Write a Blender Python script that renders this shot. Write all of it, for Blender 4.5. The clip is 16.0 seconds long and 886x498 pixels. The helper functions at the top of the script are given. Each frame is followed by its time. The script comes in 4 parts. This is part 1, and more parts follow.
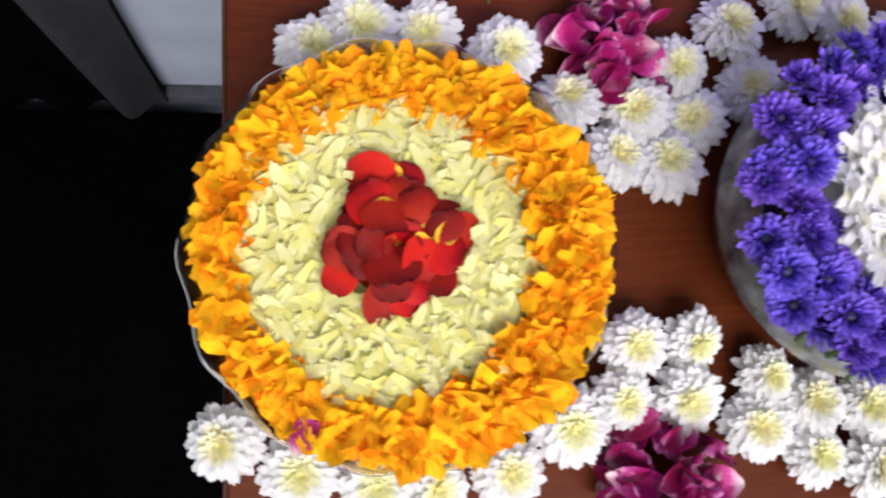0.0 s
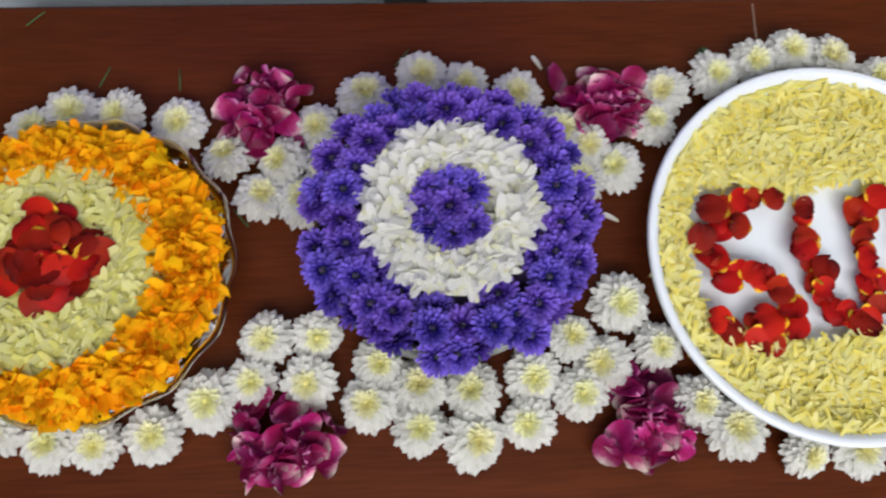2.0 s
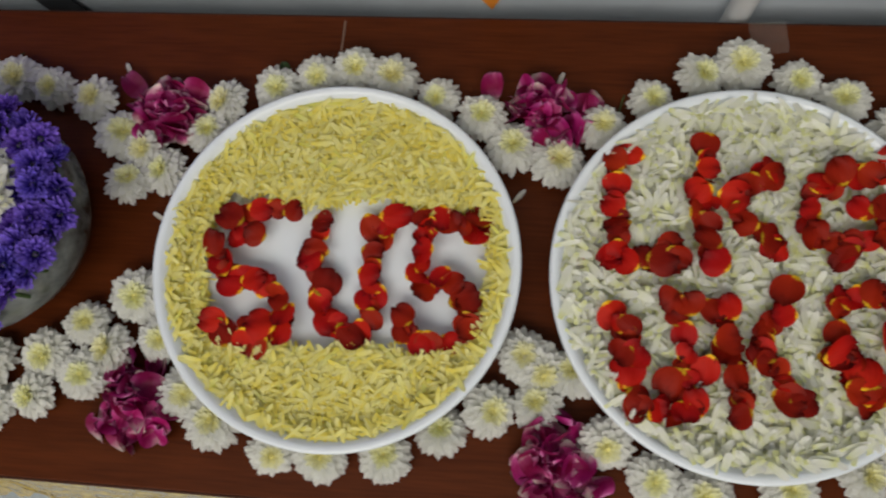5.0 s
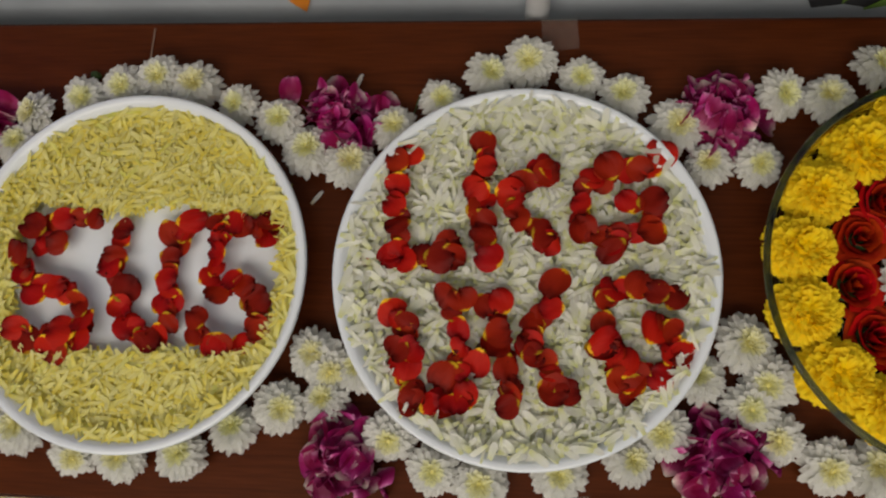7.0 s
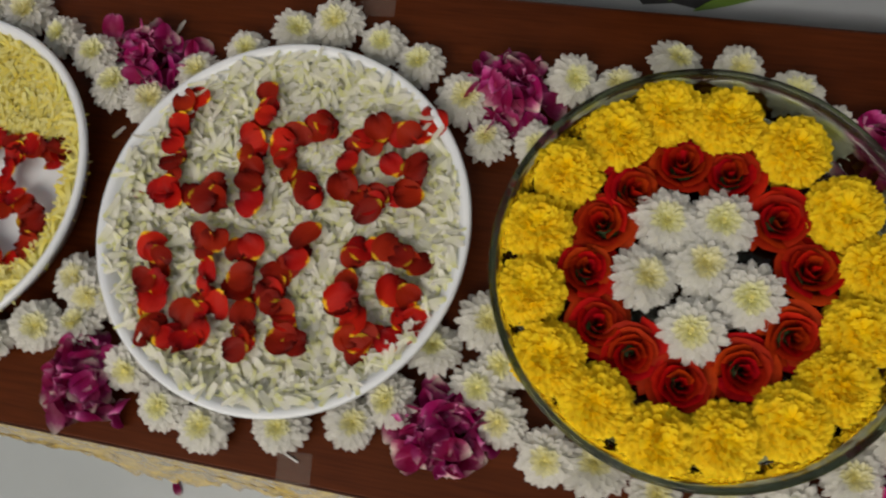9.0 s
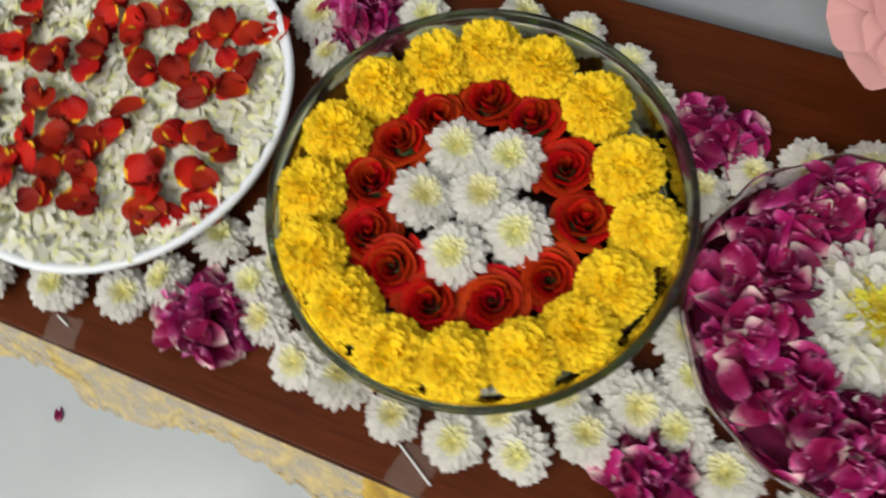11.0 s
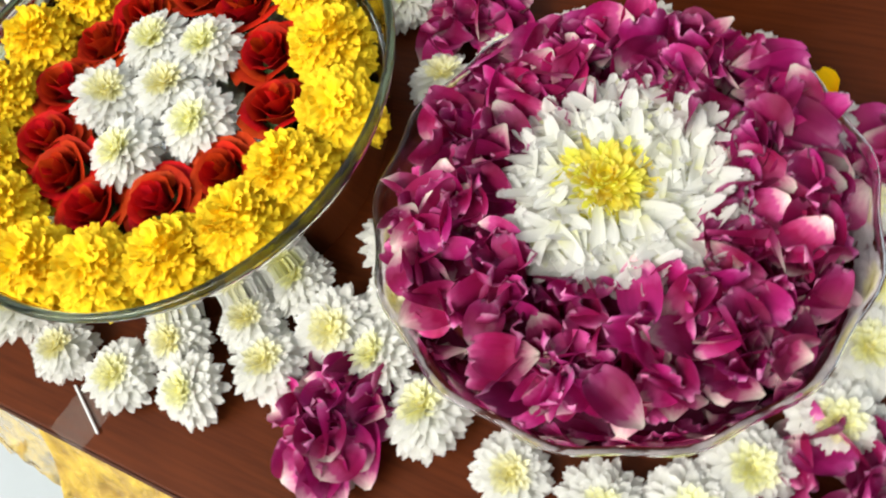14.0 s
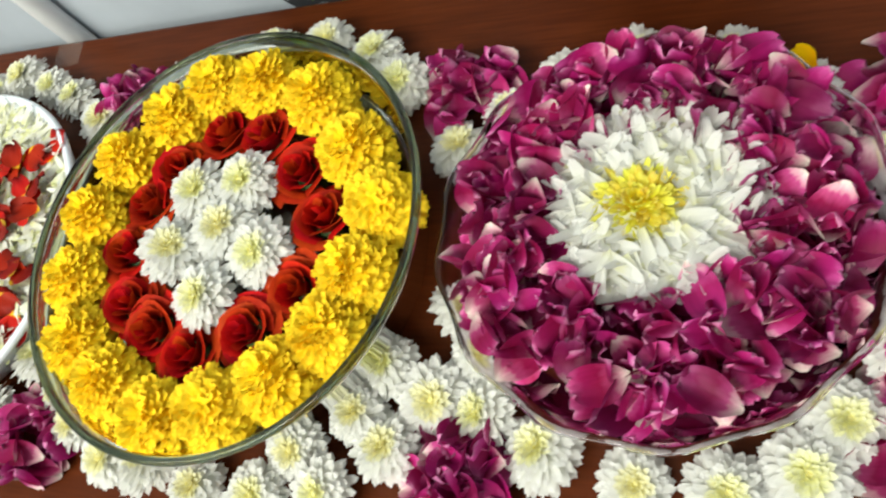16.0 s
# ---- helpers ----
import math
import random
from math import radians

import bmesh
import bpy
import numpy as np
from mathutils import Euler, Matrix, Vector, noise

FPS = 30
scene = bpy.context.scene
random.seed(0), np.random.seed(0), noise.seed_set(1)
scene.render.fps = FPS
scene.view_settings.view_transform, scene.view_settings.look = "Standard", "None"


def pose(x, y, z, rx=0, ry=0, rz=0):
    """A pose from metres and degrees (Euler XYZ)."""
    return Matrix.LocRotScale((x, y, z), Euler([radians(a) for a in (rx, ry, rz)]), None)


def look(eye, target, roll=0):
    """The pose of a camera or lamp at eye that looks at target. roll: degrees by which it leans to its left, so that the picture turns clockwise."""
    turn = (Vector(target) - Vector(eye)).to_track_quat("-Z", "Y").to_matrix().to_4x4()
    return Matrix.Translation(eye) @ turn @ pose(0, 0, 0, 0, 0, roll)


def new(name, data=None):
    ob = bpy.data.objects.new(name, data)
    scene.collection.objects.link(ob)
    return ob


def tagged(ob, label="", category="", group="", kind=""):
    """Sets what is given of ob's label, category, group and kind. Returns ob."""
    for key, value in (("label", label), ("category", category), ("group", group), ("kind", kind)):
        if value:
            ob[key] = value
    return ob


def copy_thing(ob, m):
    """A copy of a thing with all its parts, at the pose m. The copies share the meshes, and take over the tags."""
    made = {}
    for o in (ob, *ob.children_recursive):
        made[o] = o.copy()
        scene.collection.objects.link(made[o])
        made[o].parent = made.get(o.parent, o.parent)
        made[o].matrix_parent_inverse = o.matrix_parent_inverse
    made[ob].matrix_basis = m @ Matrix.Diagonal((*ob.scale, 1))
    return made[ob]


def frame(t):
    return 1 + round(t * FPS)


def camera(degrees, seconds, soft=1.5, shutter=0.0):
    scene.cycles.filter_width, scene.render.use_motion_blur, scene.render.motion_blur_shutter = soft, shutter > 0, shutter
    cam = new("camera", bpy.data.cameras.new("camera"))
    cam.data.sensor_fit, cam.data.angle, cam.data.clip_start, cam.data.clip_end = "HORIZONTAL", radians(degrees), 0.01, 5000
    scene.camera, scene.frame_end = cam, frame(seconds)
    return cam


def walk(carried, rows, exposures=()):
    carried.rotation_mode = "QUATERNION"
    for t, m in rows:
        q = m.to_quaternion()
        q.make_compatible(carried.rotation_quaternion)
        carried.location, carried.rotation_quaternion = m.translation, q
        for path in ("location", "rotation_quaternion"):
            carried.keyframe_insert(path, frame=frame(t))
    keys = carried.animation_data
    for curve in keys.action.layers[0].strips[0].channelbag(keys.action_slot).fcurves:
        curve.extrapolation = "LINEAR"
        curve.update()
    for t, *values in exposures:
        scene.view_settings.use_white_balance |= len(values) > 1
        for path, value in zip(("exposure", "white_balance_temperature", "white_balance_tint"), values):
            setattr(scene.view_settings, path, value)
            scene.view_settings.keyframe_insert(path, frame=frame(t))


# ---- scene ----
cam = camera(62.8, 16.0, soft=2.1, shutter=0.4)
PATH = [
    (0, (0.031, -0.005, 1.14), (0.419, 0.199, -0.812), 60.9),
    (0.5, (0.109, -0.019, 1.185), (0.373, 0.245, -0.779), 44.6),
    (1, (0.192, -0.039, 1.213), (0.389, 0.281, -0.752), 30.9),
    (1.5, (0.262, -0.06, 1.255), (0.396, 0.324, -0.703), 19.7),
    (2, (0.311, -0.08, 1.284), (0.418, 0.374, -0.66), 11.2),
    (2.5, (0.389, -0.078, 1.299), (0.463, 0.401, -0.641), 4.9),
    (3, (0.477, -0.059, 1.314), (0.483, 0.41, -0.63), -1.0),
    (3.5, (0.515, -0.048, 1.318), (0.5, 0.375, -0.637), -3.5),
    (4, (0.594, -0.057, 1.319), (0.487, 0.345, -0.637), -14.4),
    (4.5, (0.695, -0.062, 1.318), (0.514, 0.34, -0.633), -21.7),
    (4.7, (0.725, -0.069, 1.314), (0.532, 0.344, -0.634), -22.0),
    (6.8, (0.915, -0.055, 1.318), (0.714, 0.316, -0.637), -24.4),
    (7, (0.925, -0.049, 1.319), (0.738, 0.312, -0.639), -25.7),
    (7.5, (0.968, -0.044, 1.318), (0.783, 0.354, -0.633), -23.8),
    (8, (1.047, -0.046, 1.31), (0.748, 0.345, -0.629), -31.3),
    (8.2, (1.068, -0.052, 1.305), (0.734, 0.331, -0.629), -35.5),
    (10.3, (1.24, -0.097, 1.258), (0.924, 0.38, -0.658), -16.1),
    (10.5, (1.25, -0.101, 1.256), (0.931, 0.381, -0.658), -16.2),
    (11, (1.313, -0.12, 1.243), (0.928, 0.391, -0.652), -16.2),
    (11.5, (1.43, -0.123, 1.232), (0.944, 0.304, -0.66), -18.3),
    (12, (1.502, -0.096, 1.211), (0.957, 0.33, -0.665), -23.5),
    (12.5, (1.534, -0.08, 1.181), (0.999, 0.306, -0.708), -30.1),
    (13, (1.545, -0.069, 1.165), (0.97, 0.367, -0.7), -30.8),
    (13.5, (1.549, -0.076, 1.137), (0.908, 0.461, -0.68), -22.0),
    (14, (1.538, -0.1, 1.091), (0.831, 0.503, -0.68), -29.1),
    (14.5, (1.537, -0.112, 1.108), (0.832, 0.51, -0.657), -34.3),
    (15, (1.536, -0.096, 1.136), (0.801, 0.605, -0.587), -39.7),
    (15.5, (1.542, -0.1, 1.131), (0.811, 0.634, -0.579), -41.1),
    (16, (1.528, -0.101, 1.133), (0.762, 0.566, -0.59), -45.1),
]
walk(cam, [(t, look(eye, target, roll)) for t, eye, target, roll in PATH],
     exposures=[
         (0, 0.36, 5960, 22), (0.5, 0.61, 6400, 28), (1, 0.23, 6444, 28), (1.5, -0.19, 6439, 24), (2, -0.36, 6180, 12), (3, -0.95, 6134, 0),
         (3.5, -0.98, 6100, -3), (4, -0.87, 6252, 1), (4.7, -0.97, 6556, 7), (7, -1.19, 7066, 12), (8.2, -1.12, 7107, 13), (10.5, -0.73, 6791, 10),
         (11.5, -0.09, 6540, 11), (12.5, 0.21, 6640, 13), (13, 0.13, 6590, 12), (14, 0.33, 6496, 8), (15, 0.16, 6585, 2), (16, 0.25, 6490, 2),
     ])

# ---- light: daylight from a window behind the viewer and the white room's bounce ----
world = bpy.data.worlds.new("sky")
scene.world = world
world.use_nodes = True
sky = world.node_tree.nodes.new("ShaderNodeTexSky")
sky.sky_type, sky.sun_disc, sky.sun_elevation, sky.sun_rotation = "NISHITA", False, radians(40), radians(200)
world.node_tree.nodes["Background"].inputs["Strength"].default_value = 0.1
world.node_tree.links.new(sky.outputs["Color"], world.node_tree.nodes["Background"].inputs["Color"])


def window_light(name, m, sx, sy, watts, colour):
    data = bpy.data.lights.new(name, "AREA")
    data.shape, data.size, data.size_y, data.energy, data.color = "RECTANGLE", sx, sy, watts, colour
    ob = new(name, data)
    ob.matrix_world = m
    return ob


window_light("window_daylight", look((0.6, -1.30, 2.45), (0.8, 0.0, 0.7)), 2.4, 1.0, 66, (1.0, 0.955, 0.87))

# ---- materials ----
TOP = 0.75


def shader(name, rough=0.5, metal=0.0):
    mat = bpy.data.materials.new(name)
    mat.use_nodes = True
    nt = mat.node_tree
    bsdf = nt.nodes["Principled BSDF"]
    bsdf.inputs["Roughness"].default_value, bsdf.inputs["Metallic"].default_value = rough, metal
    return mat, nt, bsdf


def node(nt, kind, **inputs):
    n = nt.nodes.new("ShaderNode" + kind)
    for key, value in inputs.items():
        n.inputs[key.replace("_", " ")].default_value = value
    return n


def ramp(nt, source, stops):
    r = nt.nodes.new("ShaderNodeValToRGB")
    els = r.color_ramp.elements
    while len(els) < len(stops):
        els.new(0.5)
    for el, (at, col) in zip(els, stops):
        el.position, el.color = at, (*col, 1)
    nt.links.new(source, r.inputs["Fac"])
    return r


def petal_mat(name, stops, light=0.14, rough=0.55, vary=0.25, hue=0.02, veins=0.12, loose=True, gloss=0.25):
    """Petal: colour runs from base to tip along its length, with veins, a random shade per petal and light shining through."""
    mat, nt, bsdf = shader(name, rough)
    uv = nt.nodes.new("ShaderNodeUVMap")
    uv.uv_map = "petal"
    sep = nt.nodes.new("ShaderNodeSeparateXYZ")
    nt.links.new(uv.outputs["UV"], sep.inputs["Vector"])
    wob = node(nt, "TexNoise", Scale=6.0, Detail=2.0)
    nt.links.new(uv.outputs["UV"], wob.inputs["Vector"])
    add = node(nt, "Math")
    add.operation = "MULTIPLY_ADD"
    nt.links.new(wob.outputs["Fac"], add.inputs[0])
    add.inputs[1].default_value = 0.22
    nt.links.new(sep.outputs["Y"], add.inputs[2])
    sub = node(nt, "Math")
    sub.operation = "SUBTRACT"
    nt.links.new(add.outputs[0], sub.inputs[0])
    sub.inputs[1].default_value = 0.11
    col = ramp(nt, sub.outputs[0], stops)
    # veins along the petal
    wave = node(nt, "TexNoise", Scale=1.0, Detail=3.0)
    mp = node(nt, "Mapping")
    mp.inputs["Scale"].default_value = (14, 1.6, 1)
    nt.links.new(uv.outputs["UV"], mp.inputs["Vector"])
    nt.links.new(mp.outputs["Vector"], wave.inputs["Vector"])
    rnd = nt.nodes.new("ShaderNodeObjectInfo") if loose else nt.nodes.new("ShaderNodeNewGeometry")
    rout = rnd.outputs["Random"] if loose else rnd.outputs["Random Per Island"]
    geo = nt.nodes.new("ShaderNodeNewGeometry")
    mix = node(nt, "Math")
    mix.operation = "ADD"
    nt.links.new(rout, mix.inputs[0])
    nt.links.new(geo.outputs["Random Per Island"], mix.inputs[1])
    fr = node(nt, "Math")
    fr.operation = "FRACT"
    nt.links.new(mix.outputs[0], fr.inputs[0])
    val = node(nt, "MapRange")
    val.inputs["To Min"].default_value, val.inputs["To Max"].default_value = 1 - vary, 1 + vary * 0.5
    nt.links.new(fr.outputs[0], val.inputs["Value"])
    vv = node(nt, "MapRange")
    vv.inputs["From Min"].default_value, vv.inputs["From Max"].default_value = 0.3, 0.7
    vv.inputs["To Min"].default_value, vv.inputs["To Max"].default_value = 1 - veins, 1 + veins * 0.5
    nt.links.new(wave.outputs["Fac"], vv.inputs["Value"])
    mul = node(nt, "Math")
    mul.operation = "MULTIPLY"
    nt.links.new(val.outputs[0], mul.inputs[0])
    nt.links.new(vv.outputs[0], mul.inputs[1])
    hsv = nt.nodes.new("ShaderNodeHueSaturation")
    hr = node(nt, "MapRange")
    hr.inputs["To Min"].default_value, hr.inputs["To Max"].default_value = 0.5 - hue, 0.5 + hue
    nt.links.new(rout, hr.inputs["Value"])
    nt.links.new(hr.outputs[0], hsv.inputs["Hue"])
    nt.links.new(mul.outputs[0], hsv.inputs["Value"])
    nt.links.new(col.outputs["Color"], hsv.inputs["Color"])
    nt.links.new(hsv.outputs["Color"], bsdf.inputs["Base Color"])
    bsdf.inputs["Specular IOR Level"].default_value = gloss
    bump = node(nt, "Bump", Strength=0.25, Distance=0.0006)
    nt.links.new(wave.outputs["Fac"], bump.inputs["Height"])
    nt.links.new(bump.outputs["Normal"], bsdf.inputs["Normal"])
    thin = nt.nodes.new("ShaderNodeBsdfTranslucent")
    nt.links.new(hsv.outputs["Color"], thin.inputs["Color"])
    both = node(nt, "MixShader", Fac=light)
    nt.links.new(bsdf.outputs[0], both.inputs[1])
    nt.links.new(thin.outputs[0], both.inputs[2])
    nt.links.new(both.outputs[0], nt.nodes["Material Output"].inputs["Surface"])
    return mat


def mottled(name, a, b, scale=30, rough=0.6, bump=0.2, dist=0.002, stretch=(1, 1, 1), metal=0.0, detail=5, spec=0.5):
    """Two tones mixed by noise at two sizes, with fine relief."""
    mat, nt, bsdf = shader(name, rough, metal)
    tc = nt.nodes.new("ShaderNodeTexCoord")
    mp = node(nt, "Mapping")
    mp.inputs["Scale"].default_value = stretch
    nt.links.new(tc.outputs["Object"], mp.inputs["Vector"])
    n1, n2 = node(nt, "TexNoise", Scale=scale, Detail=detail), node(nt, "TexNoise", Scale=scale * 0.12, Detail=3.0)
    for n in (n1, n2):
        nt.links.new(mp.outputs["Vector"], n.inputs["Vector"])
    m = node(nt, "Math")
    m.operation = "MULTIPLY_ADD"
    nt.links.new(n1.outputs["Fac"], m.inputs[0])
    m.inputs[1].default_value = 0.55
    m2 = node(nt, "Math")
    m2.operation = "MULTIPLY"
    nt.links.new(n2.outputs["Fac"], m2.inputs[0])
    m2.inputs[1].default_value = 0.45
    nt.links.new(m2.outputs[0], m.inputs[2])
    r = ramp(nt, m.outputs[0], [(0.36, a), (0.64, b)])
    nt.links.new(r.outputs["Color"], bsdf.inputs["Base Color"])
    bsdf.inputs["Specular IOR Level"].default_value = spec
    bp = node(nt, "Bump", Strength=bump, Distance=dist)
    nt.links.new(n1.outputs["Fac"], bp.inputs["Height"])
    nt.links.new(bp.outputs["Normal"], bsdf.inputs["Normal"])
    return mat


def glass(name, colour, rough=0.03, ior=1.48):
    mat, nt, bsdf = shader(name, rough)
    bsdf.inputs["Transmission Weight"].default_value = 1.0
    bsdf.inputs["IOR"].default_value = ior
    n = node(nt, "TexNoise", Scale=60.0, Detail=2.0)
    r = ramp(nt, n.outputs["Fac"], [(0.3, tuple(c * 0.94 for c in colour)), (0.7, colour)])
    nt.links.new(r.outputs["Color"], bsdf.inputs["Base Color"])
    return mat


WHITE_PETAL = petal_mat("white_petal", [(0.0, (0.82, 0.82, 0.52)), (0.28, (0.87, 0.87, 0.79)), (1.0, (0.88, 0.88, 0.86))], light=0.42, vary=0.06, hue=0.004, veins=0.04, gloss=0.10)
CREAM_PETAL = petal_mat("cream_petal", [(0.0, (0.90, 0.86, 0.34)), (0.5, (0.94, 0.92, 0.54)), (1.0, (0.95, 0.95, 0.74))], light=0.36, vary=0.10, hue=0.008, veins=0.05, gloss=0.1)
FLOWER_CORE = mottled("flower_core", (0.84, 0.77, 0.26), (0.95, 0.90, 0.46), 900, 0.8, 0.8, 0.001)
CALYX = mottled("green_calyx", (0.03, 0.07, 0.015), (0.08, 0.15, 0.04), 200, 0.6, 0.3, 0.001)
ORANGE_PETAL = petal_mat("orange_marigold_petal", [(0.0, (0.98, 0.37, 0.0)), (0.4, (0.99, 0.49, 0.001)), (1.0, (0.99, 0.58, 0.005))], light=0.22, vary=0.10, hue=0.012, veins=0.06, gloss=0.05)
YELLOW_MARIGOLD = petal_mat("yellow_marigold_petal", [(0.0, (0.98, 0.54, 0.008)), (0.5, (0.98, 0.64, 0.014)), (1.0, (0.98, 0.71, 0.035))], light=0.10, vary=0.04, hue=0.004, veins=0.03, loose=False, gloss=0.03)
IVORY_PETAL = petal_mat("ivory_petal", [(0.0, (0.76, 0.72, 0.19)), (0.5, (0.81, 0.79, 0.29)), (1.0, (0.85, 0.83, 0.42))], light=0.30, vary=0.14, hue=0.010, veins=0.06, gloss=0.12)
YELLOW_PETAL = petal_mat("pale_yellow_petal", [(0.0, (0.92, 0.82, 0.14)), (0.4, (0.95, 0.91, 0.30)), (1.0, (0.96, 0.94, 0.46))], light=0.36, vary=0.09, hue=0.010, veins=0.05, gloss=0.1)
GREENISH_PETAL = petal_mat("greenish_white_petal", [(0.0, (0.80, 0.82, 0.36)), (0.3, (0.91, 0.92, 0.74)), (1.0, (0.95, 0.95, 0.92))], light=0.34, vary=0.14, hue=0.008, veins=0.05, gloss=0.16)
# Yellow base is the petal's own; the dark tip is edge shading in colour.
RED_PETAL = petal_mat("red_rose_petal", [(0.0, (0.86, 0.52, 0.02)), (0.07, (0.84, 0.44, 0.02)), (0.12, (0.48, 0.018, 0.004)), (0.6, (0.40, 0.011, 0.004)), (1.0, (0.14, 0.003, 0.002))], light=0.10, vary=0.55, hue=0.004, rough=0.55, gloss=0.14)
# Dark base paints crevice shade between rose petals into the ramp.
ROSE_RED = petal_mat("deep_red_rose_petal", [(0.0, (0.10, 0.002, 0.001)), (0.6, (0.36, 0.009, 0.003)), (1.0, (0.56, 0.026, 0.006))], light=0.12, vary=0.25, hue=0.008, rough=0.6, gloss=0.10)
MAGENTA_PETAL = petal_mat("magenta_rose_petal", [(0.0, (0.88, 0.78, 0.70)), (0.12, (0.84, 0.52, 0.58)), (0.26, (0.54, 0.070, 0.25)), (0.48, (0.34, 0.007, 0.095)), (0.75, (0.40, 0.012, 0.14)), (0.93, (0.58, 0.075, 0.29)), (1.0, (0.66, 0.24, 0.44))], light=0.20, vary=0.55, hue=0.011, rough=0.5, gloss=0.2)
# Near-black base puts the shade deep between asters into the petal colour.
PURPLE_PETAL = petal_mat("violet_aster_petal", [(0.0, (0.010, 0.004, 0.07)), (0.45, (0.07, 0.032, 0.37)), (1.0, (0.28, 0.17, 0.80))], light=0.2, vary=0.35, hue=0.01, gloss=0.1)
# Dark flower centre; the same colour serves as gap shade under the asters.
ASTER_CORE_AND_GAP = mottled("aster_core_and_gap", (0.02, 0.008, 0.05), (0.12, 0.08, 0.20), 900, 0.8, 0.8, 0.001)
TABLE_WOOD = mottled("brown_laminate", (0.062, 0.0122, 0.0024), (0.102, 0.0222, 0.0050), 28, 0.42, 0.05, 0.0006, (0.9, 14, 8), spec=0.11)
TABLE_EDGE = mottled("dark_edge_band", (0.05, 0.022, 0.015), (0.09, 0.04, 0.028), 60, 0.65, 0.1, 0.0006, (1, 8, 8), spec=0.12)
PLATE_WHITE = mottled("white_melamine", (0.78, 0.83, 0.90), (0.82, 0.87, 0.93), 25, 0.25, 0.02, 0.0005)
AMBER_GLASS = glass("amber_tinted_glass", (0.80, 0.60, 0.32), 0.03, 1.38)
GREEN_GLASS = glass("green_grey_glass", (0.52, 0.57, 0.45), 0.02, 1.36)
GREEN_RIM = glass("dark_green_glass_rim", (0.16, 0.20, 0.12), 0.03, 1.36)
VIOLET_GLASS = glass("violet_tinted_glass", (0.84, 0.76, 0.84), 0.03, 1.40)
WATER = glass("water", (0.93, 0.95, 0.90), 0.0, 1.33)
WALL_PAINT = mottled("grey_white_wall_paint", (0.36, 0.40, 0.45), (0.52, 0.57, 0.63), 9, 0.8, 0.25, 0.003)
ROOM_PAINT = mottled("white_wall_paint", (0.72, 0.73, 0.73), (0.80, 0.81, 0.81), 6, 0.85, 0.1, 0.002)
FLOOR_TILE = mottled("pale_floor_tile", (0.60, 0.66, 0.70), (0.66, 0.72, 0.76), 8, 0.25, 0.02, 0.0005)
BLACK_CLOTH = mottled("black_cloth", (0.0004, 0.0004, 0.0005), (0.0012, 0.0012, 0.0014), 80, 1.0, 0.3, 0.002, spec=0.02)
GREY_CLOTH = mottled("grey_cloth", (0.05, 0.053, 0.06), (0.09, 0.095, 0.105), 60, 0.9, 0.3, 0.002)
PAPER_VIOLET = mottled("violet_paper", (0.22, 0.16, 0.62), (0.27, 0.20, 0.70), 20, 0.8, 0.1, 0.0005)
PAPER_BLACK = mottled("black_paper", (0.008, 0.008, 0.012), (0.02, 0.02, 0.026), 40, 0.7, 0.1, 0.0005)
PAPER_GREEN = mottled("dark_green_paper", (0.004, 0.014, 0.009), (0.007, 0.022, 0.014), 40, 0.7, 0.1, 0.0005)
PAPER_LEAF = mottled("leaf_green_paper", (0.07, 0.15, 0.015), (0.13, 0.24, 0.03), 40, 0.7, 0.1, 0.0005)
PAPER_ORANGE = mottled("orange_paper", (0.80, 0.24, 0.01), (0.88, 0.30, 0.02), 25, 0.7, 0.1, 0.0005)
PAPER_PINK = mottled("pink_paper", (0.66, 0.34, 0.34), (0.74, 0.40, 0.40), 30, 0.7, 0.15, 0.0008)
PIPE_WHITE = mottled("white_plastic_pipe", (0.72, 0.73, 0.75), (0.80, 0.81, 0.82), 30, 0.4, 0.05, 0.0005)
BROWN_WOOD = mottled("rough_brown_wood", (0.07, 0.028, 0.011), (0.34, 0.17, 0.075), 90, 0.7, 0.7, 0.003, (6, 6, 0.6))
METAL_LEG = mottled("painted_steel", (0.03, 0.03, 0.035), (0.06, 0.06, 0.065), 50, 0.5, 0.1, 0.0005, metal=0.3)


